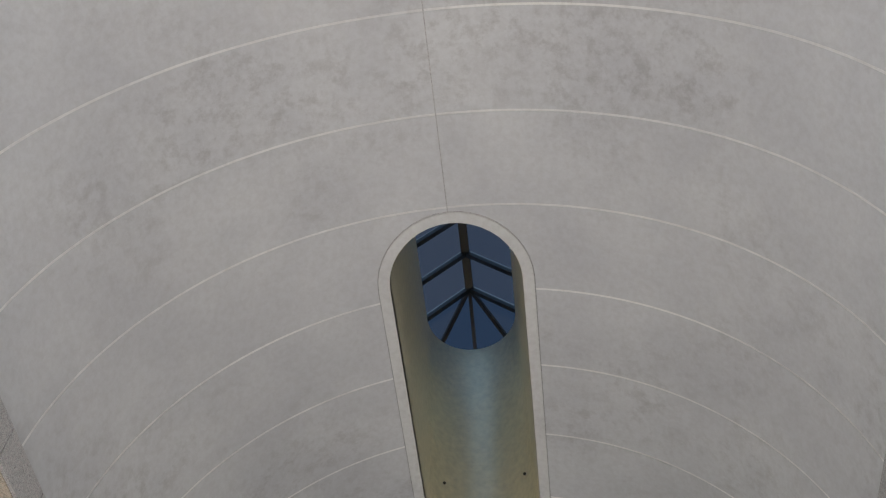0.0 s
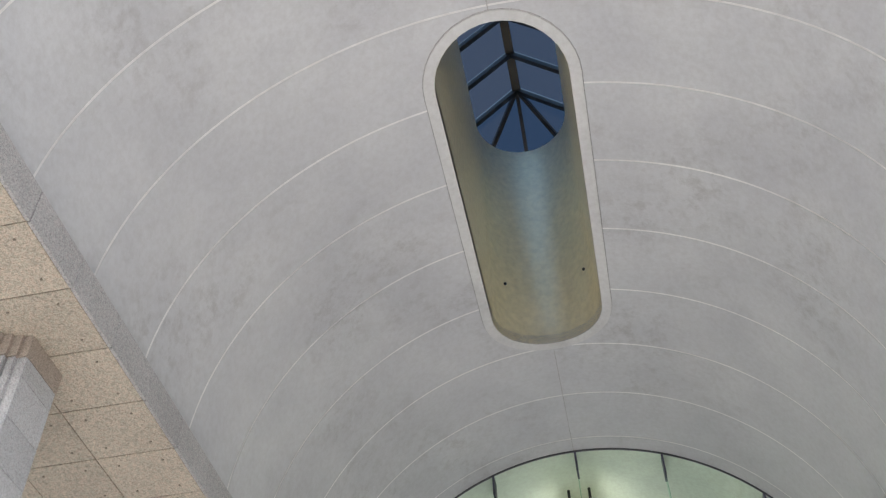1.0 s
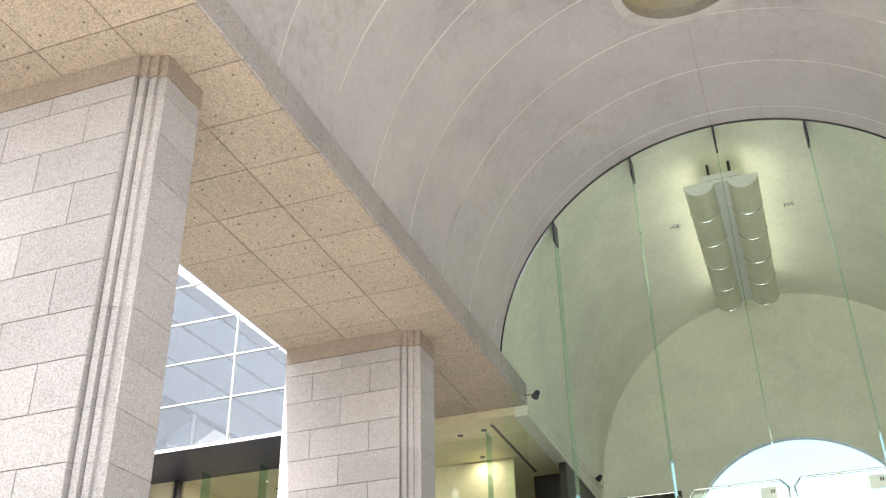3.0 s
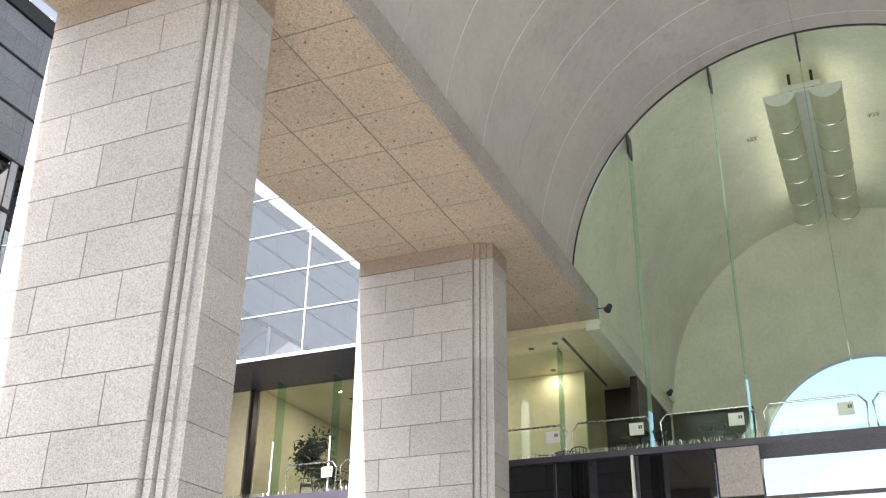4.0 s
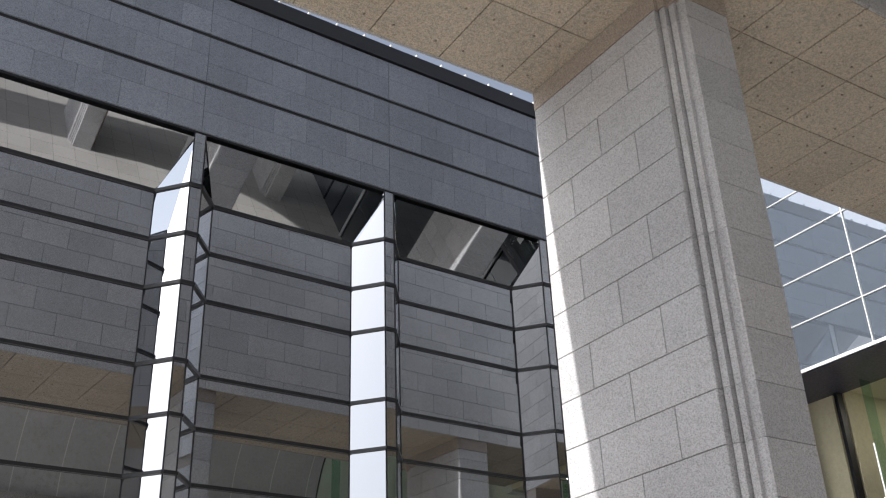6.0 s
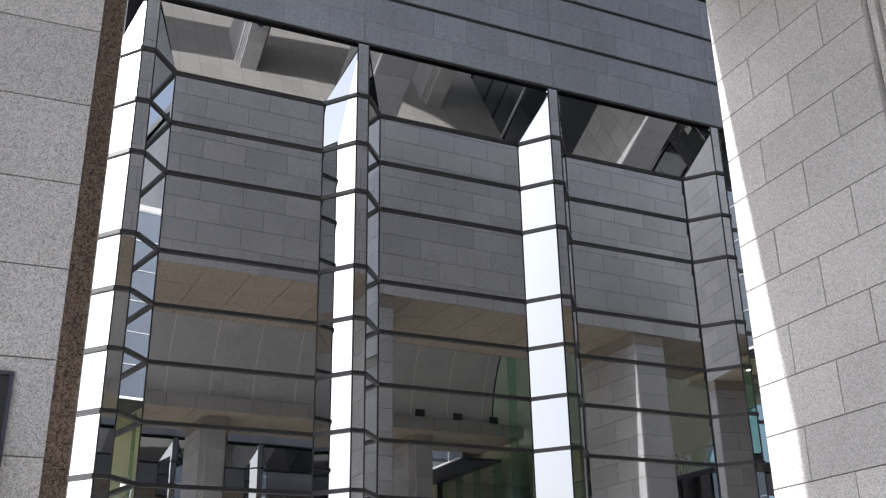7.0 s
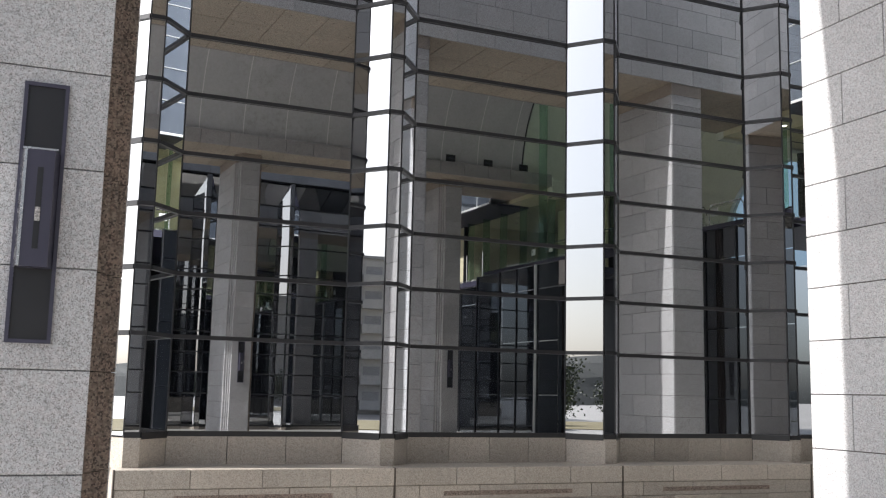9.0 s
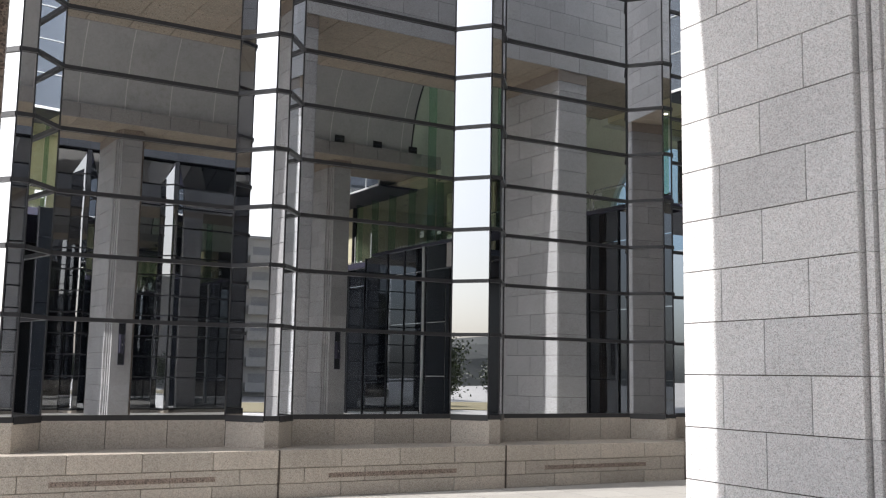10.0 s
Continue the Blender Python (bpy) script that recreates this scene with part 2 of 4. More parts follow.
def slab_quad(bm, a, b, c, d, thick):
    """A flat plate on four corners, thick metres deep behind its face."""
    a, b, c, d = (Vector(p) for p in (a, b, c, d))
    n = (b - a).cross(d - a).normalized() * -thick
    f_ = [bm.verts.new(p) for p in (a, b, c, d)]
    k = [bm.verts.new(p + n) for p in (a, b, c, d)]
    bm.faces.new(f_)
    bm.faces.new(k[::-1])
    for i in range(4):
        bm.faces.new((f_[i], k[i], k[(i + 1) % 4], f_[(i + 1) % 4]))
    return bm


def bar(bm, a, b, w, h=None, up=(0, 0, 1)):
    """A straight bar from a to b of section w by h."""
    a, b, h = Vector(a), Vector(b), h or w
    t = (b - a).normalized()
    s = t.cross(Vector(up))
    s = s.normalized() if s.length > 1e-4 else Vector((1, 0, 0))
    u = s.cross(t).normalized()
    v = [[bm.verts.new(p + s * sx * w / 2 + u * sy * h / 2) for sx, sy in ((-1, -1), (1, -1), (1, 1), (-1, 1))] for p in (a, b)]
    for i in range(4):
        bm.faces.new((v[0][i], v[0][(i + 1) % 4], v[1][(i + 1) % 4], v[1][i]))
    bm.faces.new(v[0][::-1])
    bm.faces.new(v[1])
    return bm


def tube(bm, pts, r, sides=8):
    rings = []
    pts = [Vector(p) for p in pts]
    for i, p in enumerate(pts):
        t = (pts[min(i + 1, len(pts) - 1)] - pts[max(i - 1, 0)]).normalized()
        s = t.cross(Vector((0.03, 0.02, 1)))
        s = s.normalized() if s.length > 1e-3 else Vector((1, 0, 0))
        u = s.cross(t)
        rings.append([bm.verts.new(p + (s * math.cos(k * math.tau / sides) + u * math.sin(k * math.tau / sides)) * r) for k in range(sides)])
    for a, b in zip(rings[:-1], rings[1:]):
        for k in range(sides):
            bm.faces.new((a[k], a[(k + 1) % sides], b[(k + 1) % sides], b[k]))
    bm.faces.new(rings[0][::-1])
    bm.faces.new(rings[-1])
    return bm


def empty(name, m=None, **tags):
    ob = new(name)
    if m is not None:
        ob.matrix_basis = m
    return tagged(ob, **tags)


# ---- plan ----
XC = 0.33            # axis of the vault
SOFFIT = 14.92       # underside of the side bays
BEAM_X, OUT_X = -6.88, -12.0
VR, VZ = 7.5, 15.19  # radius and centre height of the vault
FRONT, END = -2.0, 27.2
SOFFIT_END = 29.15   # far edge of the side bays
PIERS = (-0.70, 11.2, 23.2)
ROOF = 31.0
SKY_X, SKY_HW, SKY_Y0, SKY_Y1, SKY_TOP = 0.34, 1.55, 10.86, 21.7, 31.8


def side(x, right):
    return 2 * XC - x if right else x


ground = tagged(part("ground", boxed(-900, 900, -900, 900, -0.5, 0.0), M_PAVE), "pale granite slab paving in full sun", "ground", kind="structure")


# floor of the arcade
POD_X = -12.12
tagged(part("floor", boxed(POD_X + 0.06, side(POD_X + 0.06, 1), FRONT - 1.2, SOFFIT_END, -0.3, 0.02), M_PAVE), "pale granite floor of the arcade", "floor", kind="structure")

# ---- vault ----
def slot_half(y):
    if y <= SKY_Y0 or y >= SKY_Y1:
        return 0.0
    d = min(y - SKY_Y0, SKY_Y1 - y)
    return SKY_HW if d >= SKY_HW else math.sqrt(max(0.0, SKY_HW ** 2 - (SKY_HW - d) ** 2))


def vault_point(a, y, r=VR):
    return (XC + r * math.sin(a), y, VZ + r * math.cos(a))


def half_ring(bm, y0, y1, sgn, r, gap=0.025, y_steps=6, a_steps=30):
    ys = [y0 + gap + (y1 - y0 - 2 * gap) * k / y_steps for k in range(y_steps + 1)]
    for c in (SKY_Y0, SKY_Y1):
        s = 1 if c == SKY_Y0 else -1
        ys += [y for y in (c + s * SKY_HW * (1 - math.cos(k * math.pi / 40)) for k in range(21)) if y0 + gap < y < y1 - gap]
    ys = sorted(set(ys))
    grid = []
    for y in ys:
        h = slot_half(y)
        top = math.asin((SKY_X - XC + sgn * h) / r) * sgn if h else 0.012 / r
        grid.append([vault_point(sgn * (top + (math.pi / 2 - top) * (k / a_steps)), y, r) for k in range(a_steps + 1)])
    sheet(bm, grid, sgn > 0)


RING0, RING = 8.18, 2.29   # ring joints of the vault
bm = bmesh.new()
rings = [FRONT + 0.02] + [RING0 + RING * k for k in range(-4, 9)] + [END]
rings = sorted(set(round(y, 3) for y in rings if FRONT < y <= END))
for y0, y1 in zip(rings[:-1], rings[1:]):
    for sgn in (-1, 1):
        half_ring(bm, y0, y1, sgn, VR)
vault = tagged(part("ceiling_vault", bm, M_VAULT, smooth=True), "smooth grey-beige barrel vault with pale ring joints", "ceiling", kind="structure")
bm = bmesh.new()
for sgn in (-1, 1):
    half_ring(bm, FRONT, END, sgn, VR + 0.015, 0.0, 60)
tagged(part("ceiling_joints", bm, M_JOINT, smooth=True), "pale mortar joints between vault rings", "ceiling", kind="structure")

bm = bmesh.new()
for ya, yb in ((FRONT, SKY_Y0 - 0.27), (SKY_Y1 + 0.27, END)):
    box(bm, XC - 0.012, XC + 0.012, ya, yb, VZ + VR + 0.004, VZ + VR + 0.012)
tagged(part("ceiling_seam", bm, M_BEAM), "grey joint along the crown of the vault", "ceiling", kind="structure")

# flat roof above the vault, open over the shaft
bm = bmesh.new()
for x0, x1, y0, y1 in ((OUT_X, SKY_X - 2.2, FRONT, 45), (SKY_X + 2.2, side(OUT_X, 1), FRONT, 45), (SKY_X - 2.2, SKY_X + 2.2, FRONT, SKY_Y0 - 0.5), (SKY_X - 2.2, SKY_X + 2.2, SKY_Y1 + 0.5, 45)):
    box(bm, x0, x1, y0, y1, ROOF, ROOF + 0.4)
tagged(part("roof", bm, M_BACK), "flat concrete roof over the arcade", "roof", kind="structure")


# ---- roof light and its shaft ----
def stadium(hw, y0, y1, n=20):
    pts = [(SKY_X + hw * math.cos(a), y1 - SKY_HW + hw * math.sin(a)) for a in (math.pi * k / n for k in range(n + 1))]
    return pts + [(SKY_X - hw * math.cos(a), y0 + SKY_HW - hw * math.sin(a)) for a in (math.pi * k / n for k in range(n + 1))]


roof_light = empty("roof_light", label="slot-shaped roof light with a steel shaft and blue glass", category="skylight")
pts = stadium(SKY_HW, SKY_Y0, SKY_Y1)
loop = pts + pts[:1]


def vz(x, r=VR):
    return VZ + math.sqrt(r * r - (x - XC) ** 2)


bm = sheet(bmesh.new(), [[(x, y, vz(x) - 0.02) for x, y in loop], [(x, y, SKY_TOP) for x, y in loop]], True)
part("shaft", bm, M_SHAFT, roof_light, "brushed steel lining", True)
outer = stadium(SKY_HW + 0.26, SKY_Y0, SKY_Y1)
outer += outer[:1]
bm = sheet(bmesh.new(), [[(x, y, vz(x) + 0.05) for x, y in outer], [(x, y, vz(x) - 0.05) for x, y in outer], [(x, y, vz(x) - 0.05) for x, y in loop], [(x, y, vz(x) + 0.3) for x, y in loop]], True)
part("rim", bm, M_RIM, roof_light, "raised plaster rim")
for grow in (0.27,):
    ring = stadium(SKY_HW + grow, SKY_Y0, SKY_Y1)
    part("rim_groove", tube(bmesh.new(), [(x, y, vz(x) - (0.005)) for x, y in ring + ring[:1]], 0.014, 6), M_BEAM, roof_light)
HUB_Z = 33.5
for a in (0.62, 2.45):
    bm = bmesh.new()
    bmesh.ops.create_uvsphere(bm, u_segments=10, v_segments=6, radius=0.05, matrix=pose(SKY_X + (SKY_HW - 0.03) * math.cos(a), SKY_Y1 - SKY_HW + (SKY_HW - 0.03) * math.sin(a), 24.8))
    part("sensor_knob", bm, M_FRAME, roof_light)
c0, c1 = SKY_Y0 + SKY_HW, SKY_Y1 - SKY_HW
for s in (-1, 1):
    for k in range(5):
        y0, y1 = c0 + (c1 - c0) * k / 5, c0 + (c1 - c0) * (k + 1) / 5
        part("glass", sheet(bmesh.new(), [[(SKY_X, y0, HUB_Z), (SKY_X + s * 1.7, y0, SKY_TOP)], [(SKY_X, y1, HUB_Z), (SKY_X + s * 1.7, y1, SKY_TOP)]]), M_SKYGLASS, roof_light, "blue tinted glass")
for cy, s in ((c0, -1), (c1, 1)):
    for k in range(4):
        a, b = math.pi * k / 4, math.pi * (k + 1) / 4
        bm = bmesh.new()
        bm.faces.new([bm.verts.new(p) for p in ((SKY_X, cy, HUB_Z), (SKY_X + 1.7 * math.cos(a), cy + s * 1.7 * math.sin(a), SKY_TOP), (SKY_X + 1.7 * math.cos(b), cy + s * 1.7 * math.sin(b), SKY_TOP))])
        part("glass", bm, M_SKYGLASS, roof_light, "blue tinted glass")
part("ridge_bar", bar(bmesh.new(), (SKY_X, c0, HUB_Z - 0.05), (SKY_X, c1, HUB_Z - 0.05), 0.30, 0.25), M_FRAME, roof_light)
for k in range(6):
    y = c0 + (c1 - c0) * k / 5
    for s in (-1, 1):
        part("rafter", bar(bmesh.new(), (SKY_X, y, HUB_Z - 0.06), (SKY_X + s * 1.7, y, SKY_TOP - 0.06), 0.17, 0.2), M_FRAME, roof_light)
for cy, s in ((c0, -1), (c1, 1)):
    for k in range(1, 4):
        a = math.pi * k / 4
        part("hip_bar", bar(bmesh.new(), (SKY_X, cy, HUB_Z - 0.05), (SKY_X + 1.7 * math.cos(a), cy + s * 1.7 * math.sin(a), SKY_TOP), 0.13, 0.16), M_FRAME, roof_light)


# ---- side bays: soffit, beam, outer wall ----
PANEL = 1.505


def side_bay(right):
    nm = "east" if right else "west"
    X = lambda x: side(x, right)
    xs = sorted((X(BEAM_X - 0.075), X(OUT_X)))
    tagged(part("soffit_slab_" + nm, boxed(xs[0], xs[1], FRONT, SOFFIT_END, SOFFIT + 0.052, SOFFIT + 0.7), M_GAP), "concrete slab over the stone soffit panels", "ceiling", kind="structure")
    soffit = empty("soffit_" + nm, label="tan granite panel soffit with small drilled holes", category="ceiling", kind="structure")
    cols = [BEAM_X - 0.068, BEAM_X - 1.69, BEAM_X - 3.29, OUT_X]
    n = int((SOFFIT_END - FRONT) / PANEL) + 1
    base = 9.735 - PANEL * 8
    master = {}
    for i in range(3):
        xa, xb = sorted((X(cols[i]), X(cols[i + 1])))
        for k in range(n + 2):
            ya, yb = max(FRONT, base + PANEL * k), min(SOFFIT_END, base + PANEL * (k + 1))
            if yb - ya < 0.05:
                continue
            key = (i, round(yb - ya, 3))
            if key not in master:
                bm = boxed(0.01, xb - xa - 0.01, 0.01, yb - ya - 0.01, 0, 0.05, bevel=0.006)
                master[key] = part("soffit_panel", bm, M_SOFFIT, soffit)
                master[key].matrix_basis = pose(xa, ya, SOFFIT)
            else:
                again(master[key], pose(xa, ya, SOFFIT), soffit)
    bm = bmesh.new()
    for i in range(3):
        xa, xb = sorted((X(cols[i]), X(cols[i + 1])))
        for k in range(n + 2):
            for fx in (0.22, 0.78):
                for fy in (0.2, 0.8):
                    y = base + PANEL * (k + fy)
                    if FRONT < y < SOFFIT_END - 0.1:
                        bmesh.ops.create_cone(bm, cap_ends=True, segments=8, radius1=0.025, radius2=0.023, depth=0.014, matrix=pose(xa + (xb - xa) * fx, y, SOFFIT - 0.004))
    tagged(part("soffit_plug", bm, M_PLUG, soffit), "small brown drilled holes", kind="stuff")
    # edge beam of long stones
    beam = empty("edge_beam_" + nm, label="grey granite edge beam at the foot of the vault", category="beam", kind="structure")
    xa, xb = sorted((X(BEAM_X - 0.065), X(BEAM_X)))
    for k in range(n + 2):
        ya, yb = max(FRONT, base + PANEL * k), min(SOFFIT_END, base + PANEL * (k + 1))
        if yb - ya < 0.05:
            continue
        bm = boxed(xa, xb, ya + 0.010, yb - 0.010, SOFFIT - 0.012, SOFFIT + 0.72, bevel=0.008)
        part("beam_stone", bm, M_BEAM, beam)
    # outer wall above the soffit: courses of granite on a core
    xo = X(OUT_X)
    xs2 = sorted((xo, X(OUT_X + 0.5)))
    tagged(part("wall_core_" + nm, boxed(xs2[0], xs2[1], FRONT, 45, SOFFIT + 0.05, ROOF + 0.9), M_BACK), "core of the stone wall over the arcade", "wall", kind="structure")
    wall = empty("wall_" + nm, label="grey granite wall in running bond over the arcade", category="wall", kind="structure")
    t0, t1 = sorted((xo, X(OUT_X - 0.06)))
    stone = None
    z, row = SOFFIT, 0
    rest = bmesh.new()
    while z < ROOF + 0.8:
        y = FRONT - (0.75 if row % 2 else 0)
        while y < SOFFIT_END:
            a, b = max(y, FRONT), min(y + 1.5, SOFFIT_END)
            if b - a > 0.1:
                if z < 24 and b - a > 1.49:
                    m = pose(t0, a, z)
                    if stone is None:
                        stone = part("stone", boxed(0, t1 - t0, 0.006, 1.494, 0.006, 0.777, bevel=0.006), M_PIER, wall)
                        stone.matrix_basis = m
                    else:
                        again(stone, m, wall)
                else:
                    box(rest, t0, t1, a + 0.006, b - 0.006, z + 0.006, z + 0.777)
            y += 1.5
        z += 0.783
        row += 1
    tagged(part("upper_stones", rest, M_PIER, wall), "granite stones of the upper courses", kind="stuff")


side_bay(False)
side_bay(True)

# front wall over the entrance arch
bm = bmesh.new()
arc = [vault_point(-math.pi / 2 + math.pi * k / 40, FRONT) for k in range(41)]
for y, fl in ((FRONT, False), (FRONT - 0.5, True)):
    sheet(bm, [[(x, y, z) for x, _, z in arc], [(x, y, ROOF + 0.9) for x, _, z in arc]], fl)
sheet(bm, [[(x, FRONT - 0.5, z) for x, _, z in arc], [(x, FRONT, z) for x, _, z in arc]])
for r in (0, 1):
    xs = sorted((side(OUT_X, r), side(XC - VR, r)))
    box(bm, xs[0], xs[1], FRONT - 0.5, FRONT - 0.002, SOFFIT, ROOF + 0.9)
tagged(part("wall_front", bm, M_PIER), "granite front wall round the entrance arch", "wall", kind="structure")


# ---- piers ----
COURSE = 0.812
P_X0, P_X1 = -11.97, -8.08     # outer and inner face
HALF = 0.71                     # half the depth along the arcade
NOTCH_X, NOTCH = 0.48, 0.20   # fluted corner, across and along


def pier_plan(grow=0.0):
    """Plan with stepped, fluted corners, anticlockwise."""
    x0, x1, h, n = P_X0 - grow, P_X1 + grow, HALF + grow, NOTCH
    p, q = NOTCH_X / 3, n / 3
    step = [(0, n), (p, n), (p, 2 * q), (2 * p, 2 * q), (2 * p, q), (3 * p, q), (3 * p, 0)]
    out = [(x1 - a, -h + b) for a, b in step[::-1]]
    out += [(x1 - a, h - b) for a, b in step]
    out += [(x0, h), (x0, -h)]
    return out


def wall_lamp(m, **tags):
    lamp = empty("wall_lamp", m, **tags)
    bm = bmesh.new()
    for a in ((-0.17, -0.14, 0, 2.1), (0.14, 0.17, 0, 2.1), (-0.14, 0.14, 0, 0.03), (-0.14, 0.14, 2.07, 2.1)):
        box(bm, -0.02, 0.025, *a)
    part("niche_frame", bm, M_LAMPBOX, lamp)
    part("niche_back", boxed(-0.03, 0.006, -0.14, 0.14, 0.03, 2.07), M_FRAME, lamp, "dark niche back")
    part("housing", prism([(0.006, -0.14), (0.15, -0.11), (0.15, 0.10), (0.006, 0.14)], 0.59, 1.52), M_LAMPBOX, lamp, "dark grey lamp housing")
    part("housing_edge", prism([(0.012, -0.15), (0.155, -0.125), (0.155, -0.105), (0.012, -0.135)], 0.59, 1.525), M_STEEL, lamp, "bright edge strip")
    part("top_plate", boxed(0.006, 0.155, -0.14, 0.12, 1.52, 1.535), M_STEEL, lamp)
    part("slot", boxed(0.145, 0.153, -0.022, 0.022, 0.73, 1.38), M_FRAME, lamp)
    part("bulb", boxed(0.148, 0.158, -0.02, 0.02, 0.95, 1.06, bevel=0.004), M_BEAM, lamp)
    return lamp


def pier(away):
    p = empty("pier", label="tall pier of pale speckled granite blocks with fluted corners", category="pier", group="arcade piers")
    part("core", boxed(P_X0 + 0.005, P_X1 - NOTCH_X - 0.06, -HALF + 0.005, HALF - 0.005, 0, SOFFIT - 0.45), M_GAP, p, "dark joint backing")
    part("inner_core", boxed(P_X1 - NOTCH_X - 0.05, P_X1 - 0.005, -HALF + NOTCH, HALF - NOTCH, 0, SOFFIT - 0.45), M_PIER, p)
    pa, qa = NOTCH_X / 3, NOTCH / 3
    z0 = 0.26
    courses = [(0.0, z0)] + [(z0 + COURSE * k, min(z0 + COURSE * (k + 1), SOFFIT - 0.46)) for k in range(18)]
    courses = [(za, zb) for za, zb in courses if zb - za > 0.05]
    gw, gd = 0.035, 0.05
    for sy in (-1, 1):
        plan = [(P_X1 - 3 * pa - 0.05, HALF + 0.02), (P_X1 - 3 * pa, HALF + 0.02)]
        for i in range(3):
            x, y = P_X1 - (3 - i) * pa, HALF - (i + 1) * qa + 0.005
            plan += [(x, y - gd), (x + gw, y - gd), (x + gw, y)] + ([(x + pa, y)] if i < 2 else [(x + pa - 0.012, y)])
        plan += [(P_X1 - 0.012, HALF - NOTCH - gd - 0.01), (P_X1 - 3 * pa - 0.05, HALF - NOTCH - gd - 0.01)]
        plan = [(x, sy * y) for x, y in plan]
        # the corner away from the sun has its shade in the stone colour
        mat, label = (M_PIER, "stepped granite corner") if sy != away else (M_BROWN_SHADED, "stepped granite corner, coloured darker brown as shade")
        seen = {}
        for za, zb in courses:
            h = round(zb - za, 3)
            if h in seen:
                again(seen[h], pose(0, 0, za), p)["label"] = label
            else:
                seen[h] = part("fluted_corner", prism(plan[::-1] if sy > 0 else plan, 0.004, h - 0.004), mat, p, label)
                seen[h].matrix_basis = pose(0, 0, za)
    part("cap", prism([(x, y) for x, y in pier_plan(0.03)], SOFFIT - 0.45, SOFFIT - 0.005), M_CAP, p, "brown granite cap band")
    x_lo, x_hi = P_X0 - 0.025, P_X1 - NOTCH_X
    master = {}
    for row, (za, zb) in enumerate(courses):
        cuts = [x_lo] + [x for x in (-11.13, -9.42) if row % 2] + [x for x in (-10.27,) if not row % 2] + [x_hi]
        for s in (-1, 1):
            for xa, xb in zip(cuts[:-1], cuts[1:]):
                key = (s, round(xb - xa, 3), round(zb - za, 3))
                y0 = -HALF - 0.03 if s < 0 else HALF - 0.01
                m = pose(xa, y0, za)
                if key in master:
                    again(master[key], m, p)
                else:
                    master[key] = part("block", boxed(0.007, xb - xa - 0.007, 0, 0.04, 0.007, zb - za - 0.007, bevel=0.005), M_PIER, p)
                    master[key].matrix_basis = m
        for xa, ya, w in ((P_X0 - 0.03, -HALF + 0.012, 2 * HALF - 0.024), (P_X1 - 0.01, -HALF + NOTCH, 2 * (HALF - NOTCH))):
            key = ("end", w, round(zb - za, 3))
            m = pose(xa, ya, za)
            if key in master:
                again(master[key], m, p)
            else:
                master[key] = part("block", boxed(0, 0.04, 0, w, 0.005, zb - za - 0.005, bevel=0.005), M_PIER, p)
                master[key].matrix_basis = m
    return p


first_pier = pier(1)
first_pier.matrix_basis = pose(0, PIERS[0], 0)
for y in PIERS[1:]:
    copy_thing(first_pier, pose(0, y, 0))
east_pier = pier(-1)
east_pier.matrix_basis = pose(2 * XC, PIERS[0], 0, 0, 0, 180)
for y in PIERS[1:]:
    copy_thing(east_pier, pose(2 * XC, y, 0, 0, 0, 180))
lamp = wall_lamp(pose(P_X1 + 0.035, PIERS[0] + 0.03, 2.9), label="dark metal wall lamp in a slot on a granite pier", category="wall lamp", group="pier lamps")
for y in PIERS[1:]:
    copy_thing(lamp, pose(P_X1 + 0.035, y, 2.9))
for y in PIERS:
    copy_thing(lamp, pose(side(P_X1, 1) - 0.035, y, 2.9, 0, 0, 180))

# ---- mirror-glass building ----
BANDS = [1.62, 3.64, 4.97, 6.27, 7.58, 8.9, 10.22, 11.52, 13.49, 14.82, 16.2]
WALL0, COURSES, TOP = 17.75, (17.75, 19.35, 20.95, 22.47), 22.98
BAY, NOSE, FACET, DEPTH = 5.7, 0.31, 0.62, 0.78
N_BAYS = 5
FIRST = 0.35   # the first bay is that much narrower


def bay_line(k):
    """Plan of one bay from its nose onward: (along, out)."""
    u = k * BAY
    s_ = FIRST if k == 0 else 0.0
    return [(u + s_, DEPTH), (u + s_ + NOSE, DEPTH), (u + s_ + NOSE + FACET, 0.0), (u + BAY - FACET, 0.0), (u + BAY, DEPTH)]


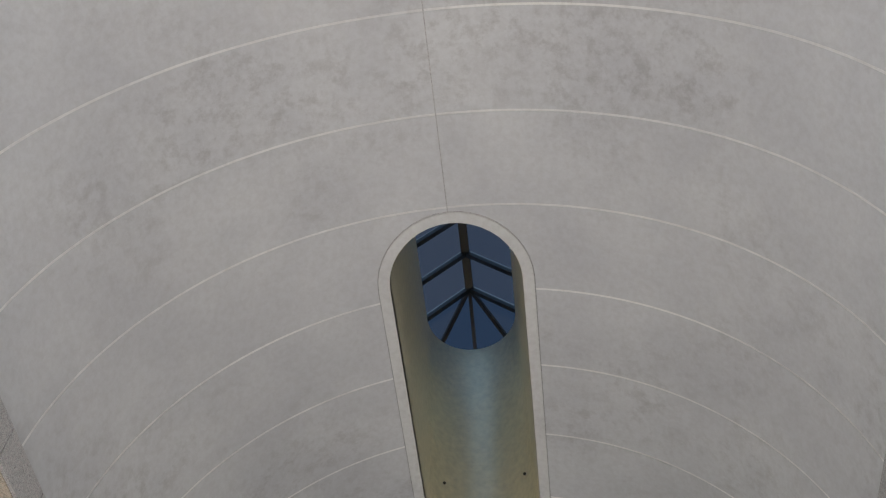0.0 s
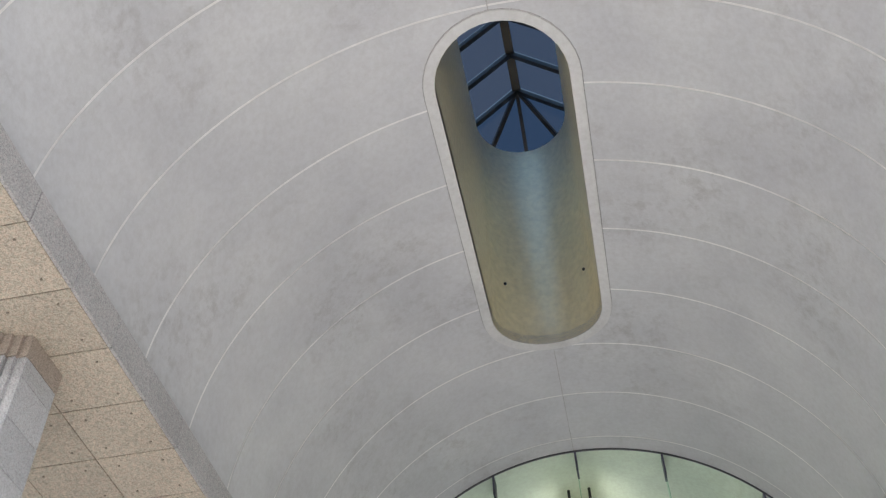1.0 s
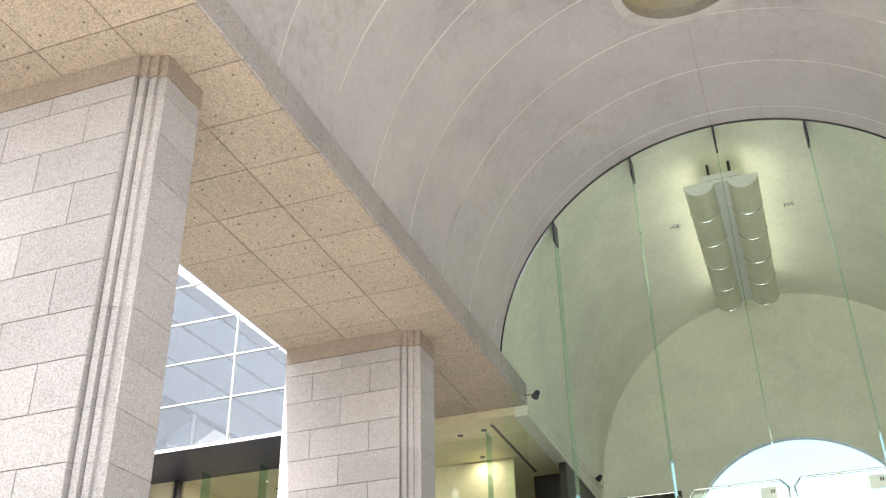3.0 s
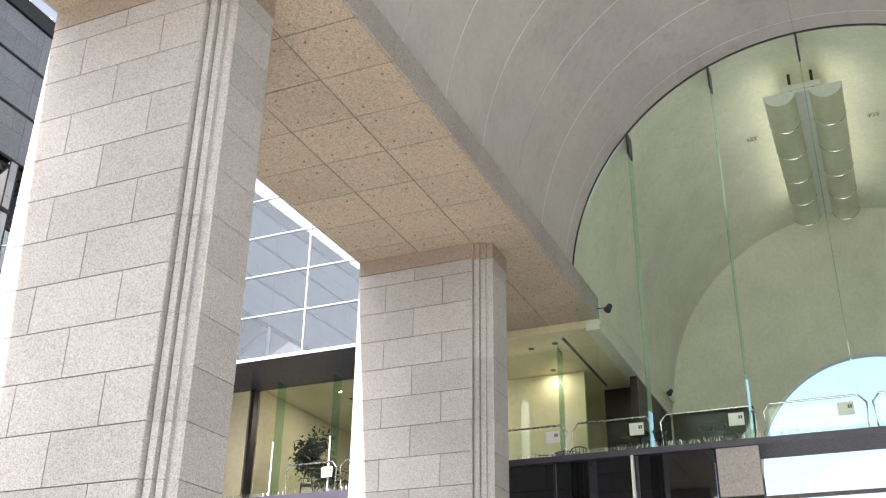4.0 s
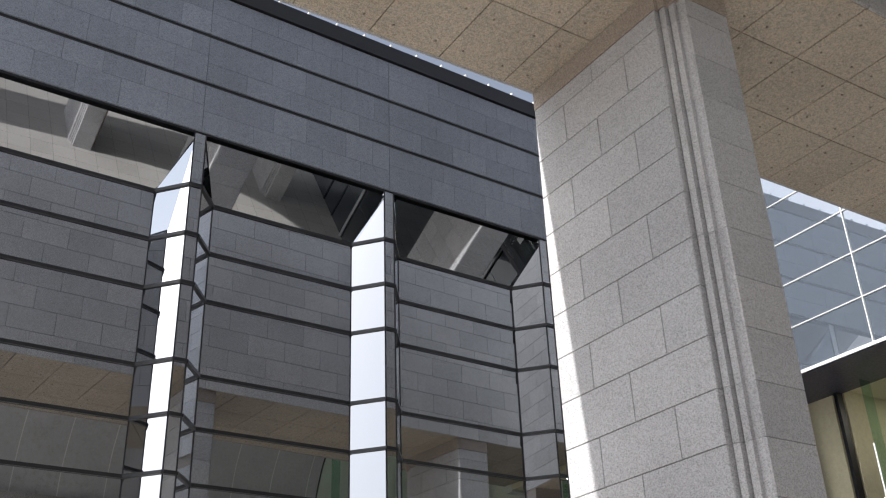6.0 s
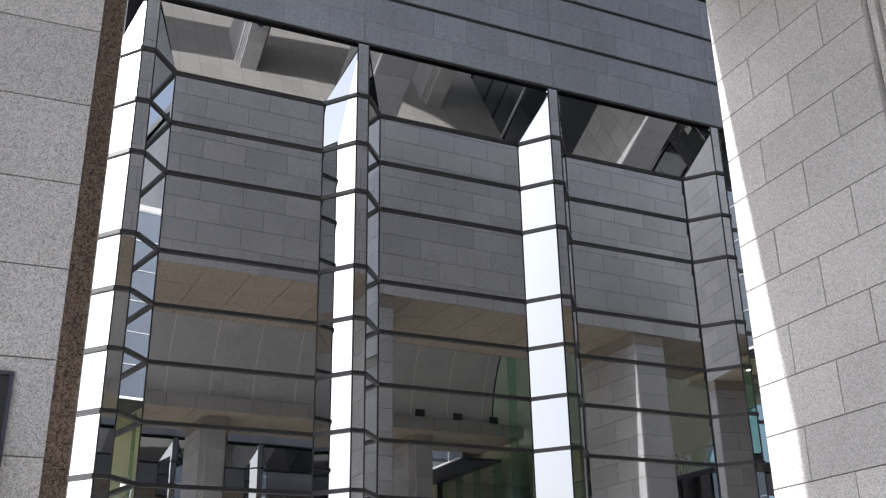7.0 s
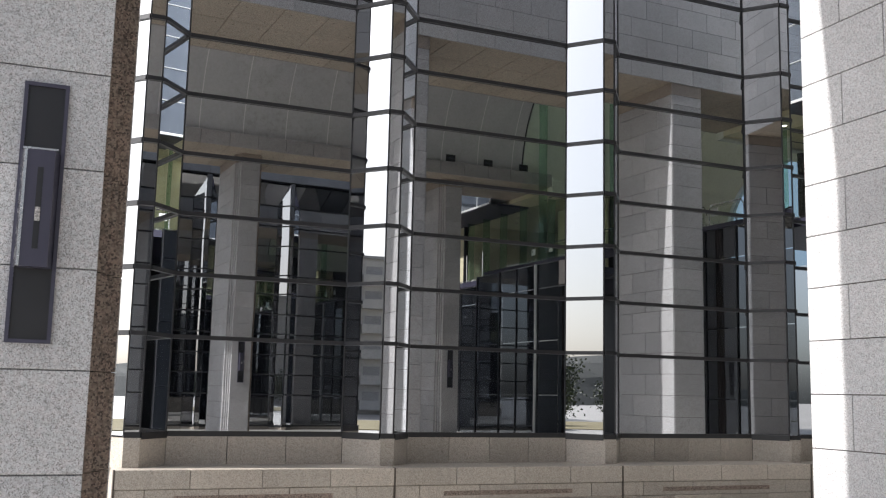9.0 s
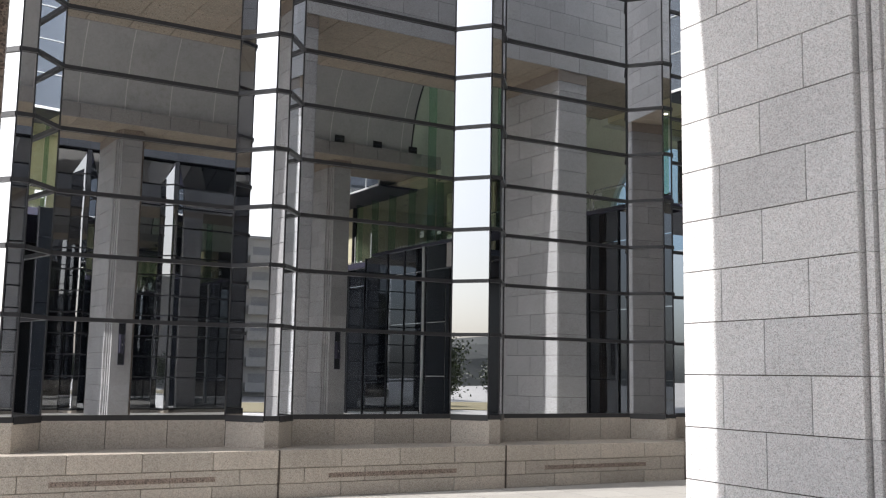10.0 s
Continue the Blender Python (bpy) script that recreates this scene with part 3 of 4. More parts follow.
def mirror_building():
    b = empty("office_building", label="office building of dark mirror glass bays under slate-grey stone", category="building")
    L = N_BAYS * BAY
    part("inner_core", boxed(-6.0, -0.25, 0, L, 0, TOP - 0.1), M_FRAME, b)
    panes = {}
    for k in range(N_BAYS):
        line = bay_line(k)
        for (za, zb) in zip(BANDS[:-1], BANDS[1:]):
            for i in range(4):
                (ua, va), (ub, vb) = line[i], line[i + 1]
                key = (i, za, k == 0)
                m = pose(0, (k - 1) * BAY if k else 0, 0)
                if key in panes:
                    again(panes[key], m, b)
                else:
                    bm = slab_quad(bmesh.new(), (va, ua, za), (vb, ub, za), (vb, ub, zb), (va, ua, zb), 0.02)
                    panes[key] = part("pane", bm, M_MIRROR, b)
        # triangles over the slanted panes and the sloping head
        (u0, v0), (u1, v1), (u2, v2), (u3, v3), (u4, v4) = line
        zh = BANDS[-1]
        for tri in (((v1, u1, zh), (v2, u2, zh), (v1, u1, WALL0)), ((v3, u3, zh), (v4, u4, zh), (v4, u4, WALL0))):
            bm = bmesh.new()
            bm.faces.new([bm.verts.new(p) for p in tri])
            part("head_side_pane", bm, M_MIRROR, b)
        bm = slab_quad(bmesh.new(), (v2, u2, zh), (v3, u3, zh), (v4 + 0.04, u4, WALL0 - 0.17), (v1 + 0.04, u1, WALL0 - 0.17), 0.02)
        part("sloping_pane", bm, M_MIRROR, b)
        part("pane", slab_quad(bmesh.new(), (v0, u0, zh), (v1, u1, zh), (v1, u1, WALL0), (v0, u0, WALL0), 0.02), M_MIRROR, b)
        # transoms follow the bay line
        for z in BANDS:
            bm = bmesh.new()
            for (ua, va), (ub, vb) in zip(line[:-1], line[1:]):
                bar(bm, (va + 0.01, ua, z), (vb + 0.01, ub, z), 0.09, 0.085 if z > 2 else 0.14)
            part("transom", bm, M_FRAME, b)
        bm = bmesh.new()
        for u, v in line[:-1]:
            bar(bm, (v, u, BANDS[0]), (v, u, BANDS[-1] if v == 0 else WALL0), 0.03, 0.03, up=(0, 1, 0))
        part("corner_bead", bm, M_FRAME, b)
        # stones over the bay: two rows to a course, close joints
        cut = random.Random(k)
        um = k * BAY + NOSE / 2
        for za, zb in zip(COURSES[:-1], COURSES[1:]):
            mid = za + (zb - za) * (0.42 + 0.16 * cut.random())
            for row, (z0, z1) in enumerate(((za + 0.065, mid), (mid + 0.004, zb - 0.065))):
                us = [um] + sorted(um + BAY * (j + 0.5 * row + 0.3 * cut.random()) / 5 for j in range(1, 5)) + [um + BAY]
                for u0, u1 in zip(us[:-1], us[1:]):
                    part("wall_stone", boxed(DEPTH - 0.1, DEPTH + 0.05 + 0.004 * cut.random(), u0 + (0.008 if u0 == um else 0.003), u1 - 0.003, z0, z1, bevel=0.004), M_DARKSTONE, b)
        # plinth
        pts = [(v + 0.06, u) for u, v in line]
        for (xa, ya), (xb, yb) in zip(pts[:-1], pts[1:]):
            n = max(1, round(math.hypot(xb - xa, yb - ya) / 1.1))
            for j in range(n):
                t0, t1 = j / n + 0.006 / n, (j + 1) / n - 0.006 / n
                pa, pb = (xa + (xb - xa) * t0, ya + (yb - ya) * t0), (xa + (xb - xa) * t1, ya + (yb - ya) * t1)
                part("plinth_stone", slab_quad(bmesh.new(), (*pa, 1.0), (*pb, 1.0), (*pb, 1.58), (*pa, 1.58), 0.3), M_PLINTH, b)
        for row, (z0, z1, front) in enumerate(((0.63, 1.0, 1.35), (0.31, 0.622, 1.335), (0.0, 0.302, 1.335))):
            for j in range(4):
                ya = k * BAY + 0.17 + (j + 0.4 * (row % 2)) * BAY / 4
                yb = min(ya + BAY / 4, (k + 1) * BAY + 0.15)
                part("bench_stone", boxed(-0.3, front, ya + 0.005, yb - 0.005, z0, z1, bevel=0.01), M_PLINTH, b)
            if row % 2:
                part("bench_stone", boxed(-0.3, front, k * BAY + 0.19, k * BAY + 0.165 + 0.4 * BAY / 4, z0, z1, bevel=0.01), M_PLINTH, b)
        part("expansion_joint", boxed(1.2, 1.353, k * BAY + 0.148, k * BAY + 0.178, 0.0, 1.0), M_GAP, b, "dark open joint")
        part("vent_slot", boxed(1.3, 1.341, k * BAY + 1.3, k * BAY + 4.5, 0.40, 0.50), M_BROWN_SHADED, b, "long dark vent slot")
    for za, zb in zip(BANDS[:-1], BANDS[1:]):
        part("pane", slab_quad(bmesh.new(), (0.0, FIRST - FACET, za), (DEPTH, FIRST, za), (DEPTH, FIRST, zb), (0.0, FIRST - FACET, zb), 0.02), M_MIRROR, b)
        part("transom", bar(bmesh.new(), (0.01, FIRST - FACET, zb), (DEPTH + 0.01, FIRST, zb), 0.09, 0.10), M_FRAME, b)
    bm = bmesh.new()
    bm.faces.new([bm.verts.new(p) for p in ((0.0, FIRST - FACET, BANDS[-1]), (DEPTH, FIRST, BANDS[-1]), (DEPTH, FIRST, WALL0))])
    part("head_side_pane", bm, M_MIRROR, b)
    part("plinth_band", slab_quad(bmesh.new(), (0.06, FIRST - FACET, 1.0), (DEPTH + 0.06, FIRST, 1.0), (DEPTH + 0.06, FIRST, 1.58), (0.06, FIRST - FACET, 1.58), 0.3), M_PLINTH, b)
    part("lintel_band", boxed(DEPTH - 0.3, DEPTH + 0.0, 0, L, WALL0 + 0.002, TOP), M_FRAME, b)
    part("parapet", boxed(-6, DEPTH + 0.12, 0, L, TOP - 0.53, TOP), M_FRAME, b, "black parapet band")
    clip = part("gutter_clip", boxed(DEPTH - 0.1, DEPTH + 0.14, 0.2, 0.25, TOP, TOP + 0.08), M_WHITE, b)
    for k in range(1, int(L / 0.95)):
        again(clip, pose(0, k * 0.95, 0), b)
    part("coping", boxed(-6, DEPTH + 0.05, 0, L, TOP, TOP + 0.03), M_WHITE, b)
    return b


FAC_TURN = 2.2
K0 = 2   # noses before the reference nose
ref = Vector((-21.68, 12.02, 0))
turn = pose(0, 0, 0, 0, 0, FAC_TURN)
west_building = mirror_building()
west_building.matrix_basis = Matrix.Translation(ref) @ turn @ pose(0, -K0 * BAY, 0)
copy_thing(west_building, Matrix.Translation((2 * XC, 0, -1.4)) @ Matrix.Translation((21.68, 12.02, 0)) @ pose(0, 0, 0, 0, 0, 180 - FAC_TURN) @ pose(0, -(N_BAYS - K0) * BAY, 0))

# ---- end of the arcade: glass wall, hall behind it ----
FLOOR2 = 10.15
glass_wall = empty("arched_glass_wall", label="frameless green glass wall filling the arch with glass fins", category="glass wall")
joints = [-7.15, -5.13, -2.39, 0.36, 3.1, 5.85, 7.8]
for xa, xb in zip(joints[:-1], joints[1:]):
    n = 10
    top = []
    for k in range(n + 1):
        x = xa + 0.006 + (xb - xa - 0.012) * k / n
        d = VR * VR - (x - XC) ** 2
        top.append((x, END, VZ + math.sqrt(max(d, 0.01))))
    bm = sheet(bmesh.new(), [[(x, END, FLOOR2 - 0.1) for x, _, _ in top], top])
    g = part("glass_panel", bm, M_ARCHGLASS, glass_wall)
    g.visible_shadow = False
for x in joints[1:-1]:
    zt = VZ + math.sqrt(VR * VR - (x - XC) ** 2)
    g = part("glass_fin", boxed(x - 0.012, x + 0.012, END + 0.01, END + 0.55, FLOOR2, zt), M_FINGLASS, glass_wall, "green-edged glass fin")
    g.visible_shadow = False
    part("fin_clamp", boxed(x - 0.03, x + 0.03, END - 0.03, END + 0.5, zt - 0.75, zt + 0.0), M_LAMPBOX, glass_wall)
bm = bmesh.new()
tube(bm, [vault_point(-math.pi / 2 + math.pi * k / 60, END - 0.02, VR - 0.01) for k in range(61)], 0.035)
part("edge_channel", bm, M_FRAME, glass_wall)

# hall behind: vault, end wall with an arched opening
HALL_END, SKEW = 40.15, 0.03
bm = sheet(bmesh.new(), [[(x + SKEW * (y - END), y, z) for x, y, z in (vault_point(-math.pi / 2 + math.pi * k / 48, yy, VR - 0.02) for k in range(49))] for yy in (END + 0.05, 30, 33, 36, HALL_END)])
tagged(part("ceiling_hall", bm, M_CREAM, smooth=True), "cream plaster barrel vault of the inner hall", "ceiling", kind="structure")
OC, OR, OZ = 0.75, 4.4, 12.0
bm = bmesh.new()
arc = [(OC - OR, HALL_END, 0.0)] + [(OC + OR * math.sin(a), HALL_END, OZ + OR * math.cos(a)) for a in (-math.pi / 2 + math.pi * k / 40 for k in range(41))] + [(OC + OR, HALL_END, 0.0)]
for y, fl in ((HALL_END, False), (HALL_END + 0.5, True)):
    sheet(bm, [[(x, y, z) for x, _, z in arc[1:-1]], [(x, y, 24) for x, _, z in arc[1:-1]]], fl)
sheet(bm, [[(x, HALL_END, z) for x, _, z in arc], [(x, HALL_END + 0.5, z) for x, _, z in arc]])
box(bm, -26, OC - OR, HALL_END, HALL_END + 0.5, 0, 24)
box(bm, OC + OR, 27, HALL_END, HALL_END + 0.5, 0, 24)
tagged(part("wall_end", bm, M_CREAM), "cream end wall with an arched opening", "wall", kind="structure")


pts = [(OC + OR * math.sin(a), OZ + OR * math.cos(a)) for a in (-math.pi / 2 + math.pi * k / 40 for k in range(41))]
arch_window = empty("arch_window", label="pale blue glazing in the arched opening of the end wall", category="window")
M_ARCHBLUE = clear_glass("pale_blue_glass", (0.66, 0.80, 0.90), 0.04)
pane = part("pane", sheet(bmesh.new(), [[(x, HALL_END + 0.25, FLOOR2) for x, _ in pts], [(x, HALL_END + 0.25, z) for x, z in pts]]), M_ARCHBLUE, arch_window)
pane.visible_shadow = False


# ---- end building on both sides: clerestory, overhang, cafe ----
def chair(m):
    c = empty("cafe_chair", m, label="dark cafe chair with a curved back on the balcony floor", category="chair", group="cafe chairs")
    part("seat", boxed(-0.22, 0.22, -0.21, 0.21, 0.43, 0.47, bevel=0.012), M_DARKWOOD, c)
    part("backrest", tube(bmesh.new(), [(0.24 * math.cos(a), 0.05 + 0.24 * math.sin(a), 0.70 + 0.05 * math.sin(a)) for a in (math.pi * k / 10 for k in range(11))], 0.02), M_DARKWOOD, c)
    for k in range(5):
        a = math.pi * (0.15 + 0.175 * k)
        part("spindle", bar(bmesh.new(), (0.19 * math.cos(a), 0.02 + 0.19 * math.sin(a), 0.46), (0.24 * math.cos(a), 0.05 + 0.24 * math.sin(a), 0.72), 0.016), M_DARKWOOD, c)
    for sx in (-1, 1):
        for sy in (-1, 1):
            part("leg", bar(bmesh.new(), (sx * 0.18, sy * 0.17, 0.44), (sx * 0.22, sy * 0.21, 0.0), 0.03), M_DARKWOOD, c)
    return c


def table(m):
    t = empty("cafe_table", m, label="dark round cafe table on a single column", category="table", group="cafe tables")
    bm = bmesh.new()
    bmesh.ops.create_cone(bm, cap_ends=True, segments=24, radius1=0.38, radius2=0.40, depth=0.035, matrix=pose(0, 0, 0.73))
    part("tabletop", bm, M_DARKWOOD, t)
    part("column", tube(bmesh.new(), [(0, 0, 0.03), (0, 0, 0.71)], 0.035), M_FRAME, t)
    bm = bmesh.new()
    bmesh.ops.create_cone(bm, cap_ends=True, segments=20, radius1=0.24, radius2=0.10, depth=0.03, matrix=pose(0, 0, 0.015))
    part("foot", bm, M_FRAME, t)
    return t


def rail(m, length, sign=True):
    r = empty("guard_rail", m, label="bent steel guard rail along the balcony edge", category="railing", group="balcony rails")
    h, c = 1.05, 0.22
    part("handrail", tube(bmesh.new(), [(0.05, 0, 0), (0.0, 0, h - c), (c * 0.8, 0, h), (length - c * 0.8, 0, h), (length, 0, h - c), (length - 0.05, 0, 0)], 0.03), M_STEEL, r, "bent steel tube")
    g = part("glass_infill", boxed(0.12, length - 0.12, -0.008, 0.008, 0.08, h - 0.12), M_CAFEGLASS, r, "clear glass infill")
    g.visible_shadow = False
    if sign:
        p = part("notice_plate", boxed(length * 0.72, length * 0.72 + 0.42, -0.05, -0.035, 0.52, 0.88, bevel=0.004), M_WHITE, r, "white notice plate")
        for k in range(2):
            part("notice_mark", boxed(length * 0.72 + 0.27 + k * 0.06, length * 0.72 + 0.31 + k * 0.06, -0.054, -0.0505, 0.70, 0.80), M_FRAME, p)
    return r


SLAB_Y = 29.15
OVER_Y, OVER_Z = 27.75, 14.53


def end_block(right):
    X = lambda x: side(x, right)
    nm = "east" if right else "west"

    def bx(x0, x1, *rest, **kw):
        a, b = sorted((X(x0), X(x1)))
        return boxed(a, b, *rest, **kw)
    e = empty("cafe_building", label="end building with a glazed upper floor over a cafe terrace", category="building")
    # floor of the upper level, ceiling, rear and side walls
    part("upper_floor", bx(-23.0, BEAM_X - 0.0, SLAB_Y, HALL_END - 0.01, FLOOR2 - 0.35, FLOOR2), M_LAMPBOX, e, "dark floor slab")
    part("cafe_ceiling", bx(-23.0, BEAM_X - 0.46, 29.17, HALL_END - 0.01, OVER_Z + 0.14, OVER_Z + 0.4), M_YELLOW, e, "warm cream ceiling")
    part("cafe_wall", bx(-23.0, -8.45, HALL_END - 0.25, HALL_END - 0.02, FLOOR2, OVER_Z + 0.13), M_DARKWOOD if right else M_YELLOW, e, "dark timber wall" if right else "warm cream wall")
    part("dark_wall", bx(-8.44, BEAM_X - 0.3, HALL_END - 0.25, HALL_END - 0.02, FLOOR2, OVER_Z + 0.13), M_DARKWOOD, e, "dark timber wall")
    part("side_wall", bx(-20.9, -20.6, 30.75, HALL_END - 0.26, FLOOR2, OVER_Z + 0.13), M_YELLOW, e)
    part("hall_beam", bx(BEAM_X - 0.46, BEAM_X - 0.006, 29.17, HALL_END - 0.02, OVER_Z + 0.05, OVER_Z + 0.95), M_CREAM, e, "cream beam along the hall")
    for k in range(3):
        part("beam_moulding", bx(BEAM_X - 0.005, BEAM_X + 0.02 + 0.015 * k, 29.19, HALL_END - 0.03, OVER_Z + 0.25 + 0.24 * k, OVER_Z + 0.36 + 0.24 * k), M_CREAM, e)
    part("hall_wall", bx(BEAM_X - 0.3, BEAM_X - 0.05, HALL_END - 6.0, HALL_END - 0.3, FLOOR2, OVER_Z + 0.04), M_DARKWOOD, e, "dark timber screen")
    part("slot_diffuser", bx(-8.35, -8.25, 29.75, 35.15, OVER_Z + 0.125, OVER_Z + 0.15), M_FRAME, e, "dark slot diffuser")
    for x, y in ((-9.6, 30.35), (-9.6, 32.75), (-8.7, 30.15), (-16.0, 32.15), (-18.0, 33.15), (-16.5, 35.15), (-14.0, 31.75)):
        bm = bmesh.new()
        bmesh.ops.create_cone(bm, cap_ends=True, segments=14, radius1=0.09, radius2=0.11, depth=0.03, matrix=pose(X(x), y, OVER_Z + 0.13))
        part("downlight", bm, M_LAMPBOX, e, "small round downlight")
        if not right:
            glow = new("downlight_lamp", bpy.data.lights.new("downlight_lamp", "AREA"))
            glow.data.shape, glow.data.size, glow.data.energy, glow.data.color = "DISK", 0.15, 26 if x < -12 else 8, (1.0, 0.93, 0.76)
            glow.location = (X(x), y, OVER_Z + 0.108)
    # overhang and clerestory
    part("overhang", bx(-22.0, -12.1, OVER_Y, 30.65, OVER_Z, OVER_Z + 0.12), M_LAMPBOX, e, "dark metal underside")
    part("sill", bx(-22.0, -12.1, OVER_Y - 0.06, OVER_Y + 0.1, OVER_Z + 0.04, OVER_Z + 0.13), M_WHITE, e, "white metal sill")
    xs = [-22.2, -20.2, -17.05, -13.9, -12.1]
    zs = [OVER_Z + 0.15] + [OVER_Z + 0.15 + 1.6 * k for k in range(1, 7)]
    for xa, xb in zip(xs[:-1], xs[1:]):
        for za, zb in zip(zs[:-1], zs[1:]):
            part("pane", bx(xa + 0.03, xb - 0.03, OVER_Y + 0.03, OVER_Y + 0.05, za + 0.03, zb - 0.03), M_CLEREST, e)
    for x in xs:
        part("mullion", bx(x - 0.016, x + 0.016, OVER_Y - 0.02, OVER_Y + 0.08, zs[0], zs[-1]), M_WHITE, e, "white mullion")
    for z in zs:
        part("transom", bx(xs[0], xs[-1], OVER_Y - 0.015, OVER_Y + 0.075, z - 0.014, z + 0.014), M_WHITE, e, "white transom")
    part("upper_deck", bx(-23.0, -11.8, OVER_Y + 0.2, HALL_END, OVER_Z + 0.42, OVER_Z + 0.6), M_WHITE, e, "pale roof deck")
    # unseen slab, added to keep the sun off the wall behind the clerestory
    part("upper_roof", bx(-23.0, -11.7, OVER_Y + 0.1, HALL_END, zs[-1] + 0.1, zs[-1] + 0.4), M_BACK, e)
    for k, x in enumerate((-20.6, -18.4, -16.2, -14.0)):
        part("roof_beam", bx(x - 0.12, x + 0.12, OVER_Y + 0.3, HALL_END + 8, 20.2 + 0.5 * (k % 2), 20.55 + 0.5 * (k % 2)), M_STEEL, e, "pale steel roof beam")
    for y in (32.15, 37.15, 42.15):
        part("cross_beam", bx(-22.0, -12.0, y, y + 0.2, 19.9, 20.1), M_STEEL, e, "pale steel cross beam")
    part("end_frame", bx(-23.0, -20.92, 30.47, 30.65, FLOOR2, OVER_Z), M_YELLOW, e)
    part("corner_post", bx(-20.76, -20.62, 30.35, 30.65, FLOOR2, OVER_Z), M_FRAME, e, "black frame post")
    # cafe glass with fins
    for xa, xb in ((-19.3, -17.0), (-16.95, -14.6), (-14.55, -12.0), (-11.95, -8.6), (-8.55, -7.3)):
        g = part("cafe_pane", bx(xa, xb, 30.45, 30.47, FLOOR2, OVER_Z), M_CAFEGLASS, e, "clear glass")
        g.visible_shadow = False
        g = part("cafe_fin", bx(xa - 0.012, xa + 0.012, 29.9, 30.44, FLOOR2, OVER_Z), M_FINGLASS, e, "green-edged glass fin")
        g.visible_shadow = False
        # white strip paints the light caught on the fin's glass edge
        if xa < -15:
            part("fin_clip", bx(xa - 0.025, xa + 0.025, 29.86, 29.9, FLOOR2, FLOOR2 + 2.1), M_WHITE, e, "bright edge strip")
    # lower level: black glass and mullions
    for k, (xa, xb) in enumerate(((-22.0, -19.0), (-19.0, -16.0), (-16.0, -13.0), (-13.0, -10.0), (-10.0, -8.0), (-8.0, -5.75), (-5.6, -3.45))):
        y = SLAB_Y + 0.2 if xb < -12 else 27.45
        for za, zb in ((0.0, 2.6), (2.6, 5.6), (5.6, 8.6), (8.6, FLOOR2 - 0.36 if xb < -12 else FLOOR2 - 0.19)):
            part("lower_pane", bx(xa + 0.03, xb - 0.03, y, y + 0.03, za + 0.02, zb - 0.02), M_DARKGLASS, e, "black glass")
        part("lower_mullion", bx(xa - 0.03, xa + 0.03, y - 0.06, y + 0.05, 0.0, FLOOR2 - 0.36 if xb < -12 else FLOOR2 - 0.19), M_FRAME, e)
    # thin bright slit in the dark glass, its light painted as a white strip
    part("lower_post", bx(-5.75, -5.68, 27.3, 27.44, 0, FLOOR2 - 0.18), M_WHITE, e, "white strip painted as a bright slit in the dark glass")
    # the soffit's reflection in the upper glass, painted as a grey panel
    part("lower_panel", bx(-3.42, -2.3, 27.45, 27.57, 8.66, FLOOR2 - 0.18), M_BEAM, e, "grey panel painted as the soffit reflected in the glass")
    part("lower_pane", bx(-3.42, -2.3, 27.45, 27.57, 0, 8.54), M_DARKGLASS, e, "black glass")
    part("rear_screen", bx(-8.5, BEAM_X - 0.5, 35.55, 35.65, FLOOR2, OVER_Z + 0.1), M_DARKWOOD, e, "dark timber screen")
    part("partition", bx(-12.6, -8.6, 33.2, 33.35, FLOOR2, OVER_Z + 0.13), M_YELLOW, e, "warm cream wall")
    part("lower_core", bx(-22.0, -3.5, SLAB_Y + 0.6, HALL_END - 0.3, 0, 0.1), M_PAVE, e)
    part("lower_back", bx(-22.0, OC - OR - 0.1 if not right else -3.6, HALL_END - 0.6, HALL_END - 0.02, 0, FLOOR2 - 0.4), M_FRAME, e)
    # edge spikes
    bm = bmesh.new()
    rnd = random.Random(4 + right)
    for k in range(260):
        x = X(-21.0 + 11.8 * k / 260)
        bar(bm, (x, SLAB_Y + 0.05, FLOOR2), (x + rnd.uniform(-0.03, 0.03), SLAB_Y + 0.05 + rnd.uniform(-0.03, 0.03), FLOOR2 + 0.13), 0.008)
    tagged(part("bird_spike", bm, M_STEEL, e), "thin steel bird spikes", kind="stuff")
    return e


end_block(False)
end_block(True)

# walkway behind the arched glass
walkway = empty("balcony", label="narrow balcony walkway behind the arched glass wall", category="balcony")
part("slab", boxed(-12.0, side(-12.0, 1), 27.35, 29.1, FLOOR2 - 0.17, FLOOR2), M_LAMPBOX, walkway, "dark edged slab")
bm = bmesh.new()
rnd = random.Random(9)
for k in range(520):
    x = -9.1 + 19.2 * k / 520
    bar(bm, (x, 27.41, FLOOR2), (x + rnd.uniform(-0.04, 0.04), 27.41 + rnd.uniform(-0.03, 0.03), FLOOR2 + rnd.uniform(0.1, 0.17)), 0.008)
tagged(part("bird_spike", bm, M_STEEL, walkway), "thin steel bird spikes", kind="stuff")
part("lower_transom", boxed(-2.3, side(-2.3, 1), 27.65, 27.75, 8.55, 8.65), M_FRAME, walkway)
for x, w in ((-10.0, 2.25), (-7.58, 2.4), (-4.95, 2.65), (-2.09, 2.65), (0.72, 2.6), (3.5, 2.6), (6.25, 1.4)):
    rail(pose(x, 27.9, FLOOR2), w, True)
for x in (-18.35, -16.2, -14.05):
    rail(pose(x, SLAB_Y + 0.25, FLOOR2), 2.0)
